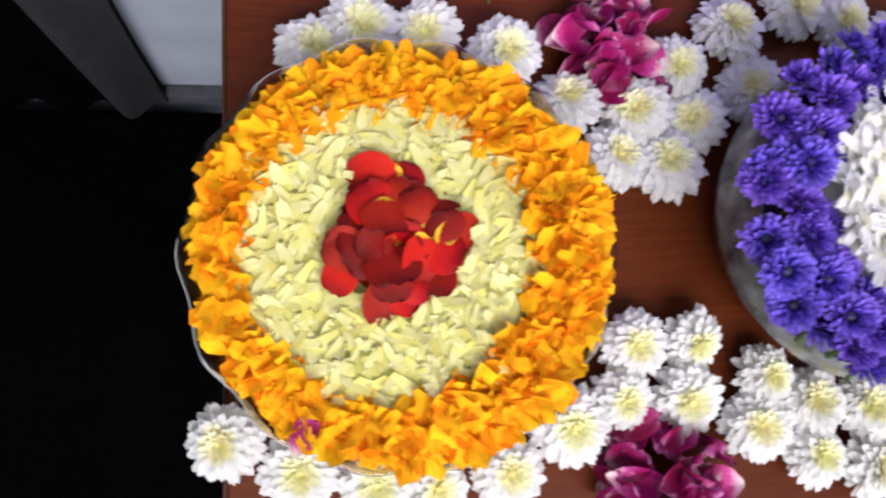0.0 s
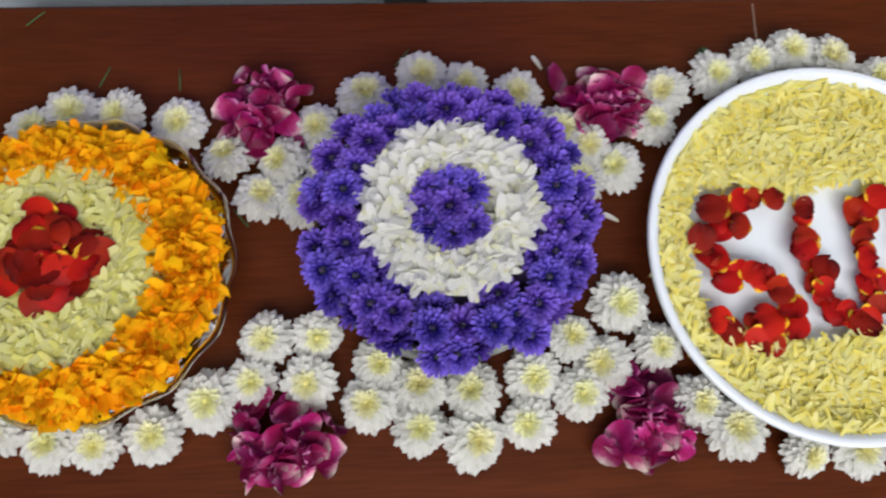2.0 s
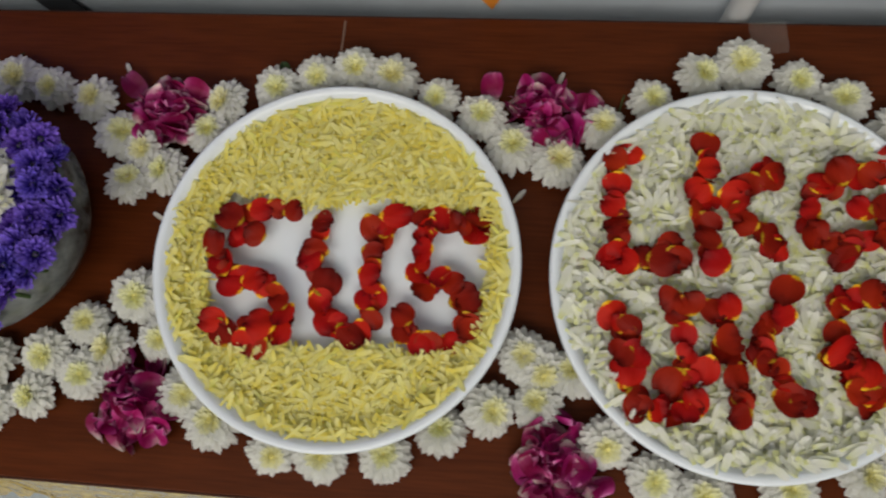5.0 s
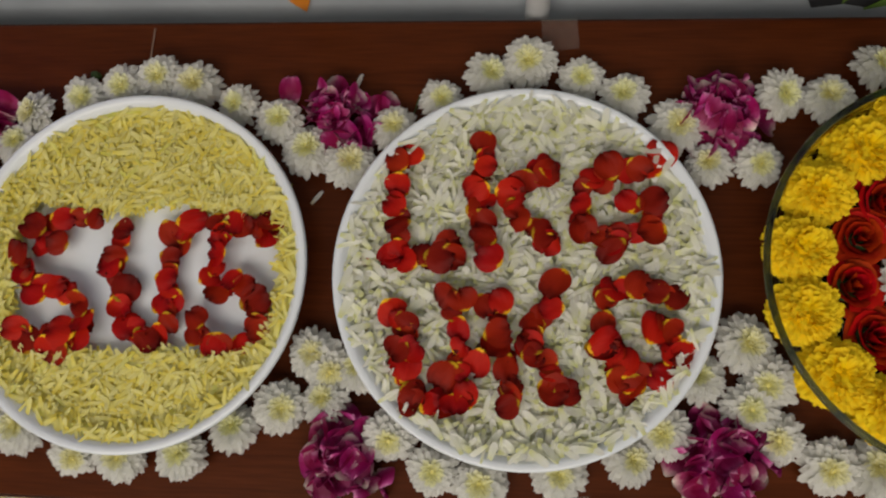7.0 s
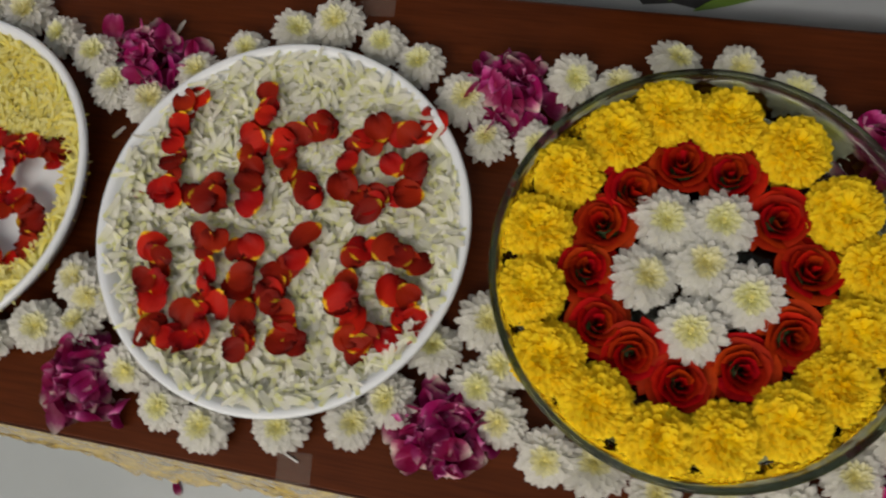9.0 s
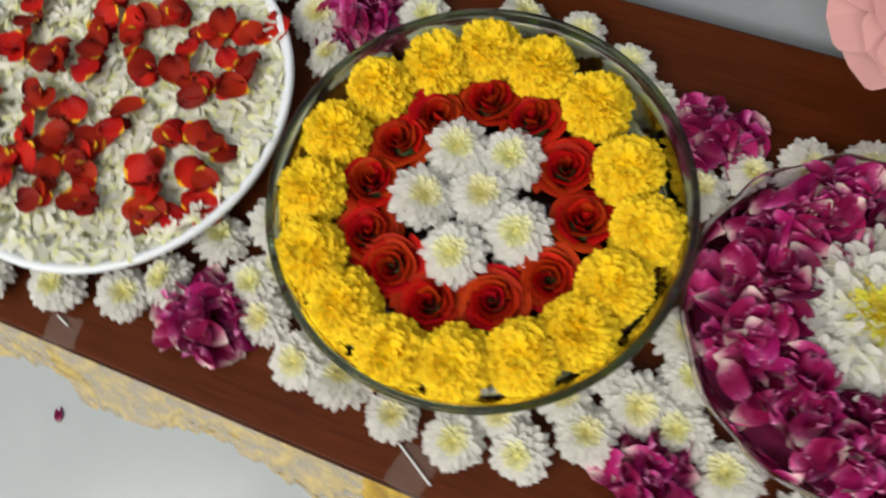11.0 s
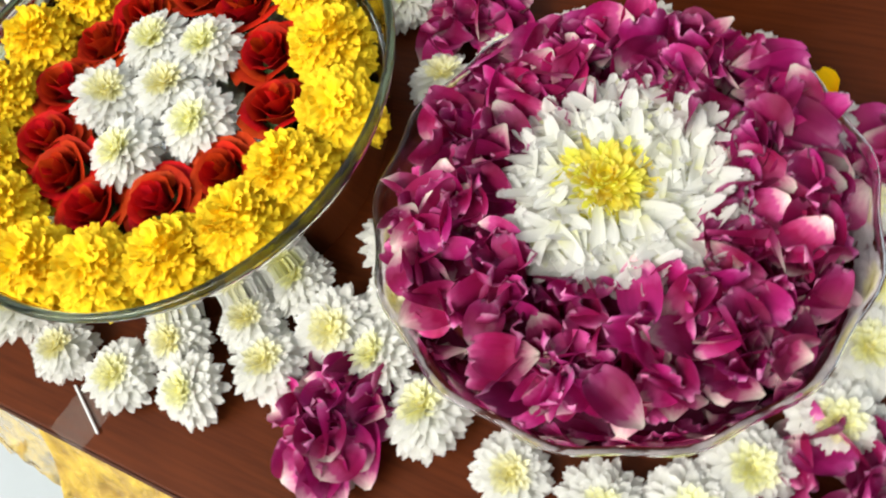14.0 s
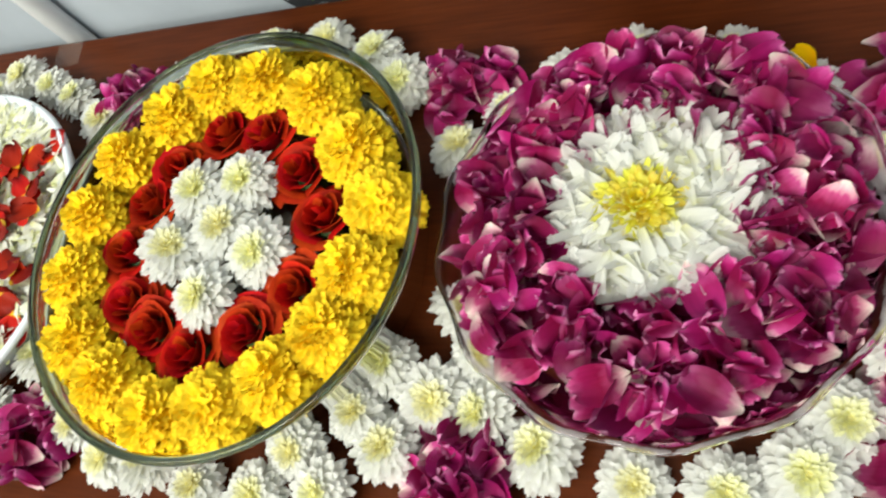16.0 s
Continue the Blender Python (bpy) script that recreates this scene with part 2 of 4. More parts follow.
def gauze(name, thin, thick, low, high):
    """Gold gauze with glitter: a fine see-through weave."""
    mat, nt, bsdf = shader(name, 0.5)
    tc = nt.nodes.new("ShaderNodeTexCoord")
    n = node(nt, "TexNoise", Scale=70.0, Detail=6.0)
    g = node(nt, "TexVoronoi", Scale=420.0)
    for q in (n, g):
        nt.links.new(tc.outputs["Object"], q.inputs["Vector"])
    r = ramp(nt, n.outputs["Fac"], [(0.3, low), (0.65, high)])
    nt.links.new(r.outputs["Color"], bsdf.inputs["Base Color"])
    k = ramp(nt, g.outputs["Distance"], [(0.12, (1, 1, 1)), (0.2, (0, 0, 0))])
    nt.links.new(k.outputs["Color"], bsdf.inputs["Metallic"])
    rr = node(nt, "MapRange")
    rr.inputs["To Min"].default_value, rr.inputs["To Max"].default_value = 0.6, 0.12
    nt.links.new(k.outputs["Color"], rr.inputs["Value"])
    nt.links.new(rr.outputs[0], bsdf.inputs["Roughness"])
    tilt = node(nt, "Bump", Strength=0.8, Distance=0.002)
    crease = node(nt, "Bump", Strength=0.9, Distance=0.012)
    nt.links.new(n.outputs["Fac"], crease.inputs["Height"])
    nt.links.new(crease.outputs["Normal"], tilt.inputs["Normal"])
    nt.links.new(g.outputs["Color"], tilt.inputs["Height"])
    nt.links.new(tilt.outputs["Normal"], bsdf.inputs["Normal"])
    see = nt.nodes.new("ShaderNodeBsdfTransparent")
    mix = nt.nodes.new("ShaderNodeMixShader")
    f = node(nt, "MapRange")
    f.inputs["From Min"].default_value, f.inputs["From Max"].default_value = 0.3, 0.7
    f.inputs["To Min"].default_value, f.inputs["To Max"].default_value = thin, thick
    nt.links.new(n.outputs["Fac"], f.inputs["Value"])
    nt.links.new(f.outputs[0], mix.inputs["Fac"])
    nt.links.new(see.outputs[0], mix.inputs[1])
    nt.links.new(bsdf.outputs[0], mix.inputs[2])
    nt.links.new(mix.outputs[0], nt.nodes["Material Output"].inputs["Surface"])
    return mat


GAUZE, GAUZE_BUNCH = gauze("gold_gauze", 0.30, 0.72, (0.42, 0.25, 0.02), (0.80, 0.58, 0.12)), gauze("bunched_gold_gauze", 0.90, 1.0, (0.36, 0.20, 0.012), (0.74, 0.50, 0.07))


def film_tape():
    mat, nt, bsdf = shader("clear_tape", 0.15)
    bsdf.inputs["Base Color"].default_value = (0.8, 0.78, 0.72, 1)
    see = nt.nodes.new("ShaderNodeBsdfTransparent")
    mix = node(nt, "MixShader", Fac=0.04)
    nt.links.new(see.outputs[0], mix.inputs[1])
    nt.links.new(bsdf.outputs[0], mix.inputs[2])
    nt.links.new(mix.outputs[0], nt.nodes["Material Output"].inputs["Surface"])
    return mat


TAPE = film_tape()

# ---- mesh tools ----


class Shape:
    """Collects vertices, faces and petal coordinates, then makes one mesh."""

    def __init__(self):
        self.v, self.f, self.uv = [], [], []

    def grid(self, pts, uvs, rows, cols, m=None):
        base = len(self.v)
        self.v += [m @ p for p in pts] if m is not None else pts
        self.uv += uvs
        for i in range(rows - 1):
            for j in range(cols - 1):
                a = base + i * cols + j
                self.f.append((a, a + 1, a + cols + 1, a + cols))
        return self

    def mesh(self, name, mat, smooth=True):
        me = bpy.data.meshes.new(name)
        me.from_pydata([tuple(p) for p in self.v], [], self.f)
        if self.uv:
            lay = me.uv_layers.new(name="petal")
            idx = np.empty(len(me.loops), dtype=np.int32)
            me.loops.foreach_get("vertex_index", idx)
            lay.data.foreach_set("uv", np.array(self.uv, dtype=np.float32)[idx].ravel())
        me.polygons.foreach_set("use_smooth", np.full(len(me.polygons), smooth))
        me.materials.append(mat)
        me.update()
        return me


def petal(L, W, kind="strap", bend=0.5, cup=0.25, rows=6, cols=4, ruffle=0.0, rng=random, twist=0.0):
    """A petal along +y from the origin, facing +z. bend curls its tip (radians), cup lifts its sides."""
    pts, uvs = [], []
    ph = rng.uniform(0, 6.3)
    for i in range(rows):
        s = i / (rows - 1)
        if kind != "fan":
            s = 1 - (1 - s) ** 1.6
        if kind == "strap":
            w = min(1.0, 0.5 + 1.2 * s) * math.sqrt(1 - max(0.0, (s - 0.60) / 0.40) ** 2.2 * 0.90)
        elif kind == "round":
            w = max(0.10, math.sin(math.pi * min(1, 0.025 + 0.82 * s ** 0.85)) ** 0.75) * (1 - max(0, (s - 0.85) / 0.15) ** 2 * 0.35)
        else:
            w = 0.35 + 0.65 * s ** 0.6
        a = bend * s
        cy = L * (math.sin(a) / bend if abs(bend) > 1e-3 else s)
        cz = L * ((1 - math.cos(a)) / bend if abs(bend) > 1e-3 else 0)
        for j in range(cols):
            u = 2 * j / (cols - 1) - 1
            x = u * W / 2 * w
            z = cz + cup * W * u * u * w + ruffle * W * s * math.sin(ph + 4.2 * u + 5 * s)
            y = cy - ((0.07 if kind == "strap" else 0.10) * L * u * u if i == rows - 1 else 0) + ruffle * 0.4 * W * s * math.sin(2 * ph + 7 * u)
            tw = twist * s
            pts.append(Vector((x * math.cos(tw) - z * math.sin(tw), y, x * math.sin(tw) + z * math.cos(tw))))
            uvs.append((j / (cols - 1), s))
    return pts, uvs, rows, cols


def dome(shape, r, h, z0, rings=4, seg=10, rough=0.0, rng=random):
    base = len(shape.v)
    for i in range(rings + 1):
        a = math.pi / 2 * i / rings
        for k in range(seg):
            t = 2 * math.pi * k / seg
            q = 1 + rough * rng.uniform(-1, 1)
            shape.v.append(Vector((r * math.cos(a) * math.cos(t) * q, r * math.cos(a) * math.sin(t) * q, z0 + h * math.sin(a) * q)))
            shape.uv.append((0.5, 0.5))
    for i in range(rings):
        for k in range(seg):
            a, b = base + i * seg + k, base + i * seg + (k + 1) % seg
            shape.f.append((a, b, b + seg, a + seg))
    return shape


def lathe(profile, seg=64, scallop=0.0, lobes=16, closed=True, dip=0.0):
    """A turned shape from (radius, height, share of scalloping) rows; closed joins the last row to the first."""
    s = Shape()
    for r, z, k in profile:
        for j in range(seg):
            t = 2 * math.pi * j / seg
            q = 1 + scallop * k * math.cos(lobes * t)
            s.v.append(Vector((r * q * math.cos(t), r * q * math.sin(t), z + dip * k * math.cos(lobes * t))))
    n = len(profile)
    for i in range(n if closed else n - 1):
        for j in range(seg):
            a, b = i * seg + j, i * seg + (j + 1) % seg
            c, d = ((i + 1) % n) * seg + (j + 1) % seg, ((i + 1) % n) * seg + j
            s.f.append((a, b, c, d))
    return s


def part(name, me, parent=None, m=None, label=""):
    ob = new(name, me)
    if parent is not None:
        ob.parent = parent
    if m is not None:
        ob.matrix_basis = m
    return tagged(ob, label)


def thing(name, m, label, category, group="", kind=""):
    ob = new(name)
    ob.empty_display_size = 0.01
    ob.matrix_basis = m
    return tagged(ob, label, category, group, kind)


def box_mesh(name, sx, sy, sz, mat, bevel=0.002, segs=2):
    bm = bmesh.new()
    bmesh.ops.create_cube(bm, size=1)
    bmesh.ops.scale(bm, vec=(sx, sy, sz), verts=bm.verts)
    if bevel:
        bmesh.ops.bevel(bm, geom=bm.edges[:], offset=bevel, segments=segs, affect="EDGES", profile=0.5)
    me = bpy.data.meshes.new(name)
    bm.to_mesh(me)
    bm.free()
    me.materials.append(mat)
    return me


def sheet_mesh(name, pts2, thick, mat):
    """A flat cut-out of the given outline in x and z, thick in y."""
    bm = bmesh.new()
    f = bm.faces.new([bm.verts.new((x, 0, z)) for x, z in pts2])
    ex = bmesh.ops.extrude_face_region(bm, geom=[f])
    bmesh.ops.translate(bm, vec=(0, -thick, 0), verts=[g for g in ex["geom"] if isinstance(g, bmesh.types.BMVert)])
    bmesh.ops.recalc_face_normals(bm, faces=bm.faces)
    me = bpy.data.meshes.new(name)
    bm.to_mesh(me)
    bm.free()
    me.materials.append(mat)
    return me


# ---- the room ----
def slab(name, lo, hi, mat, label="", category="wall"):
    me = box_mesh(name, *(b - a for a, b in zip(lo, hi)), mat, 0)
    ob = new(name, me)
    ob.location = [(a + b) / 2 for a, b in zip(lo, hi)]
    return tagged(ob, label or "plain painted wall of the room", category, kind="structure")


slab("floor", (-2.1, -1.55, -0.1), (4.1, 0.284, 0.0), FLOOR_TILE, "pale glossy tiled floor", "floor")
slab("ceiling", (-2.1, -1.55, 3.1), (4.1, 0.284, 3.2), ROOM_PAINT, "white ceiling", "ceiling")
slab("wall_north", (-2.1, 0.284, -0.1), (4.1, 0.42, 3.2), WALL_PAINT, "grey-white stained plaster wall behind the table")
slab("wall_east", (4.1, -1.55, -0.1), (4.25, 0.42, 3.2), ROOM_PAINT)
slab("wall_west", (-2.25, -1.55, -0.1), (-2.1, 0.42, 3.2), ROOM_PAINT)
# south wall with its window opening
for lo, hi in (((-2.25, -1.7, -0.1), (-0.7, -1.55, 3.2)), ((1.9, -1.7, -0.1), (4.25, -1.55, 3.2)), ((-0.7, -1.7, -0.1), (1.9, -1.55, 1.75)), ((-0.7, -1.7, 2.95), (1.9, -1.55, 3.2))):
    slab("wall_south", lo, hi, ROOM_PAINT)

# ---- the table ----
X0, X1, Y0, Y1 = -0.008, 1.648, -0.151, 0.254
table = thing("table", pose((X0 + X1) / 2, (Y0 + Y1) / 2, 0), "long narrow brown wood-laminate table with dark edge banding", "table")
part("tabletop", box_mesh("tabletop", X1 - X0 - 0.003, Y1 - Y0 - 0.003, 0.025, TABLE_WOOD, 0.0015), table, pose(0, 0, TOP - 0.0125))
for sx, sy, px, py in ((X1 - X0, 0.002, 0, (Y1 - Y0) / 2 - 0.0004), (X1 - X0, 0.002, 0, -(Y1 - Y0) / 2 + 0.0004), (0.002, Y1 - Y0 - 0.006, (X1 - X0) / 2 - 0.0004, 0), (0.002, Y1 - Y0 - 0.006, -(X1 - X0) / 2 + 0.0004, 0)):
    part("edge_band", box_mesh("edge_band", sx, sy, 0.022, TABLE_EDGE, 0.0005, 1), table, pose(px, py, TOP - 0.013), "dark edge banding")
for sx in (-1, 1):
    for sy in (-1, 1):
        part("leg", box_mesh("leg", 0.03, 0.03, TOP - 0.025, METAL_LEG, 0.003), table, pose(sx * 0.78, sy * 0.165, (TOP - 0.025) / 2), "dark steel leg")
part("apron", box_mesh("apron", 1.5, 0.018, 0.08, TABLE_WOOD, 0.002), table, pose(0, 0.15, TOP - 0.067))


# ---- flowers: one of each kind, then copies ----
def ring_petals(shape, n, L, W, elev, rng, z=0.0, r0=0.002, kind="strap", bend=0.3, cup=0.25, jit=0.28, rows=6, cols=4, ruffle=0.0):
    off = rng.uniform(0, 6.3)
    for k in range(n):
        t = math.degrees(off + 2 * math.pi * (k + rng.uniform(-jit, jit)) / n)
        l = L * rng.uniform(0.86, 1.1)
        p = petal(l, W * rng.uniform(0.85, 1.15), kind, bend * rng.uniform(0.4, 1.6), cup * rng.uniform(0.6, 1.3), rows, cols, ruffle, rng)
        shape.grid(*p, pose(0, 0, z, 0, 0, t) @ pose(0, r0, 0, elev + rng.uniform(-8, 8), rng.uniform(-14, 14), 0))
    return shape


def chrysanthemum(seed, size=1.0):
    rng = random.Random(seed)
    fl = thing("chrysanthemum", pose(0, 0, -1), "small white chrysanthemum with a pale yellow centre", "flower", "chrysanthemums edging the dishes")
    k = size * 0.0187
    s = Shape()
    ring_petals(s, 20, k * 1.0, k * 0.32, -8, rng, 0.0090, 0.003, bend=-0.15, cup=0.08, ruffle=0.05, cols=5)
    ring_petals(s, 20, k * 0.98, k * 0.32, -1, rng, 0.0108, 0.003, bend=-0.2, cup=0.10, ruffle=0.05, cols=5)
    ring_petals(s, 19, k * 0.90, k * 0.31, 6, rng, 0.0126, 0.003, bend=-0.2, cup=0.10, ruffle=0.05, cols=5)
    ring_petals(s, 17, k * 0.78, k * 0.29, 12, rng, 0.0142, 0.002, bend=-0.15, cup=0.12, ruffle=0.05)
    ring_petals(s, 15, k * 0.65, k * 0.27, 18, rng, 0.0154, 0.002, bend=-0.05, cup=0.14, rows=5)
    dome(s, k * 0.72, 0.0078, 0.0080, 4, 14, 0.06, rng)
    part("petals", s.mesh("petals", WHITE_PETAL), fl)
    s = Shape()
    ring_petals(s, 16, k * 0.51, k * 0.22, 20, rng, 0.0162, 0.002, bend=0.1, rows=4)
    ring_petals(s, 14, k * 0.40, k * 0.19, 28, rng, 0.0168, 0.002, bend=0.2, rows=4)
    ring_petals(s, 11, k * 0.30, k * 0.15, 40, rng, 0.0170, 0.0015, bend=0.3, rows=4)
    ring_petals(s, 7, k * 0.21, k * 0.12, 58, rng, 0.0172, 0.001, bend=0.3, rows=4)
    part("inner_petals", s.mesh("inner_petals", CREAM_PETAL), fl, label="pale yellow inner petals")
    part("core", dome(Shape(), k * 0.24, k * 0.14, 0.0155, 4, 10, 0.14, rng).mesh("core", FLOWER_CORE), fl, label="yellow centre")
    s = lathe([(0.0012, 0, 0), (0.002, 0.0, 0), (0.002, 0.006, 0), (0.006, 0.010, 0), (0.004, 0.0145, 0), (0.0005, 0.0155, 0)], 8, closed=False)
    part("calyx", s.mesh("calyx", CALYX), fl, label="green calyx and stem stub")
    return fl


def marigold(seed):
    rng = random.Random(seed)
    fl = thing("marigold", pose(0, 0, -1), "bright yellow ruffled marigold head floating in water", "flower", "ring of yellow marigolds")
    s = Shape()
    for n, e in ((28, -16), (32, -6), (34, 4), (34, 14), (34, 23), (32, 32), (30, 41), (26, 50), (22, 59), (17, 68), (11, 77), (5, 86)):
        off = rng.uniform(0, 6.3)
        for k in range(n):
            t = math.degrees(off + 2 * math.pi * (k + rng.uniform(-0.35, 0.35)) / n)
            p = petal(0.0098 * rng.uniform(0.7, 1.2), 0.0064 * rng.uniform(0.8, 1.25), "fan", 0.5 * rng.uniform(-0.6, 1.5), -0.05, 4, 7, 0.17, rng)
            s.grid(*p, pose(0, 0, 0.008, 0, 0, t) @ pose(0, 0, 0, e, 0, 0) @ pose(0, 0.0185, 0, -rng.uniform(28, 72), rng.uniform(-14, 14), rng.uniform(-16, 16)) @ pose(0, -0.0030, 0))
    part("petals", s.mesh("petals", YELLOW_MARIGOLD), fl)
    part("core", dome(Shape(), 0.0192, 0.0188, 0.0080, 9, 30, 0.05, rng).mesh("core", YELLOW_MARIGOLD), fl)
    s = lathe([(0.002, -0.012, 0), (0.005, -0.010, 0), (0.007, 0.002, 0), (0.009, 0.009, 0), (0.002, 0.010, 0)], 10, closed=False)
    part("calyx", s.mesh("calyx", CALYX), fl, label="green calyx")
    return fl


def rose(seed):
    rng = random.Random(seed)
    fl = thing("rose", pose(0, 0, -1), "open deep red rose head floating in water", "flower", "ring of red roses")
    rows, cols = 7, 7
    for k in range(15):
        q = k / 14
        r, h = 0.0025 + 0.0165 * q ** 0.9, 0.023 - 0.011 * q
        half = 1.5 - 0.55 * q
        flare = 0.10 + 1.0 * q
        s, pts, uvs = Shape(), [], []
        ph = rng.uniform(0, 6.3)
        for i in range(rows):
            a = i / (rows - 1)
            for j in range(cols):
                u = 2 * j / (cols - 1) - 1
                t = u * half
                top = 1 - 0.25 * abs(u) ** 3
                rad = r * (0.45 + 0.55 * a ** 0.6) + flare * 0.007 * max(0, a - 0.55) ** 1.3 * 2.2 + 0.0006 * math.sin(ph + 5 * t) * a + 0.0012 * u
                z = h * a * top - flare * 0.006 * max(0, a - 0.7) * 2 + 0.0006 * math.sin(2 * ph + 4 * t) * a
                pts.append(Vector((rad * math.cos(t), rad * math.sin(t), z)))
                uvs.append((j / (cols - 1), a))
        s.grid(pts, uvs, rows, cols)
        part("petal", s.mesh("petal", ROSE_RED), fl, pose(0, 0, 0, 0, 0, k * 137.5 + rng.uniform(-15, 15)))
    s = lathe([(0.002, -0.012, 0), (0.006, -0.008, 0), (0.008, 0.0, 0), (0.012, 0.003, 0), (0.001, 0.004, 0)], 10, closed=False)
    part("calyx", s.mesh("calyx", CALYX), fl, label="green calyx")
    return fl


def aster(seed):
    rng = random.Random(seed)
    fl = thing("aster", pose(0, 0, -1), "violet aster flower with fine narrow petals", "flower", "violet asters on the deep bowl")
    s = Shape()
    for n, L, W, e, z in ((26, 0.0122, 0.0026, 0, 0.0060), (26, 0.0116, 0.0025, 14, 0.0064), (24, 0.0106, 0.0024, 28, 0.0068), (18, 0.0092, 0.0022, 44, 0.0070), (11, 0.0072, 0.0020, 62, 0.0070)):
        ring_petals(s, n, L, W, e, rng, z, 0.002, "fan", 0.15, 0.15, 0.45, 4, 3, 0.16)
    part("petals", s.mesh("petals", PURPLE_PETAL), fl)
    part("core", dome(Shape(), 0.0017, 0.0018, 0.0072, 3, 8, 0.2, rng).mesh("core", ASTER_CORE_AND_GAP), fl, label="dark centre")
    s = lathe([(0.001, -0.01, 0), (0.0015, -0.01, 0), (0.002, 0.002, 0), (0.004, 0.0065, 0), (0.0005, 0.008, 0)], 8, closed=False)
    part("calyx", s.mesh("calyx", CALYX), fl, label="green calyx")
    return fl


def petal_set(kind, n, mat, L, W, bend, cup, ruffle=0.0, seed=1, rows=6, cols=4, twist=0.0):
    """A handful of alike petal meshes that many petals share; each lies with its middle at the origin."""
    rng, out = random.Random(seed), []
    for _ in range(n):
        l = L * rng.uniform(0.8, 1.2)
        p = petal(l, W * rng.uniform(0.8, 1.2), kind, rng.uniform(*bend), rng.uniform(*cup), rows, cols, ruffle, rng, rng.uniform(-twist, twist))
        s = Shape()
        s.grid(*p, pose(0, -l / 2, 0))
        out.append((s, s.mesh("petal", mat)))
    return out


def scatter(parent, petals, spots, mat, rng, tilt=25, singles=300, name="petal", radial=0, rise=0):
    """Lays petals at the spots (x, y, z): the first ones as parts, the rest in one mass."""
    mass = Shape()
    for k, (x, y, z) in enumerate(spots):
        turn = math.degrees(math.atan2(y, x)) - 90 + rng.gauss(0, radial) if radial else rng.uniform(0, 360)
        m = pose(x, y, z, 0, 0, turn) @ pose(0, 0, 0, rise + rng.gauss(0, tilt), rng.gauss(0, tilt), 0) @ Matrix.Scale(rng.uniform(0.85, 1.15), 4)
        s, me = rng.choice(petals)
        if k < singles:
            part(name, me, parent, m)
        else:
            base = len(mass.v)
            mass.v += [m @ p for p in s.v]
            mass.uv += s.uv
            mass.f += [tuple(i + base for i in f) for f in s.f]
    if mass.f:
        tagged(part(name + "_mass", mass.mesh(name + "_mass", mat), parent), kind="stuff")


def ring_spots(rng, n, r0, r1, z, lift=0.0, cx=0.0, cy=0.0):
    out = []
    for _ in range(n):
        r, t = math.sqrt(rng.uniform(r0 * r0, r1 * r1)), rng.uniform(0, 6.2832)
        out.append((cx + r * math.cos(t), cy + r * math.sin(t), z(r) + rng.uniform(0, lift)))
    return out


def mound(name, profile, mat, parent):
    """The packed mass beneath a layer of loose petals."""
    s = lathe([(r, z, 0) for r, z in profile], 40, closed=False)
    rng = random.Random(5)
    s.v = [v + Vector((rng.uniform(-1, 1), rng.uniform(-1, 1), rng.uniform(-1, 1))) * 0.0015 for v in s.v]
    s.uv = [(0.5, 0.45)] * len(s.v)
    return tagged(part(name, s.mesh(name, mat), parent), kind="stuff")


def glassy(ob):
    ob.visible_shadow = False
    return ob

# ---- chrysanthemums, as they lie round the dishes ----
MUMS_BY_ORANGE_BOWL = [(-0.003, -0.059), (0.029, -0.076), (0.038, 0.139), (0.065, 0.153), (0.068, -0.085), (0.096, -0.087), (0.103, 0.156), (0.136, -0.083), (0.145, 0.144), (0.172, -0.061), (0.182, 0.113), (0.202, -0.049), (0.212, -0.019), (0.205, 0.083)]
MUMS_BY_VIOLET_BOWL = [(0.226, 0.112), (0.239, 0.08), (0.243, -0.049), (0.246, -0.015), (0.249, 0.139), (0.261, 0.108), (0.285, -0.068), (0.285, 0.162), (0.297, 0.128), (0.289, -0.041), (0.318, -0.088), (0.32, -0.059), (0.328, 0.18), (0.353, -0.095), (0.358, -0.063), (0.363, 0.175), (0.397, -0.083), (0.403, 0.163), (0.4, -0.052), (0.430, 0.131), (0.432, -0.066), (0.428, -0.028), (0.455, 0.122), (0.444, 0.088), (0.456, -0.046), (0.467, -0.003), (0.478, 0.102)]
MUMS_BY_YELLOW_PLATE = [(0.491, -0.036), (0.506, 0.135), (0.514, -0.076), (0.522, 0.163), (0.542, -0.097), (0.561, 0.177), (0.588, -0.111), (0.594, 0.189), (0.626, 0.196), (0.628, -0.114), (0.657, 0.187), (0.676, -0.112), (0.698, 0.173), (0.717, -0.093), (0.732, 0.157), (0.748, -0.072), (0.759, 0.132), (0.775, -0.032), (0.787, -0.069)]
MUMS_BY_WHITE_PLATE = [(0.828, 0.151), (0.813, -0.043), (0.787, -0.038), (0.793, 0.122), (0.836, -0.087), (0.865, 0.176), (0.869, -0.112), (0.901, 0.197), (0.906, -0.122), (0.938, 0.209), (0.962, -0.112), (0.978, 0.195), (1.011, -0.101), (1.013, 0.179), (1.042, -0.08), (1.051, 0.156), (1.064, -0.042), (1.078, 0.123)]
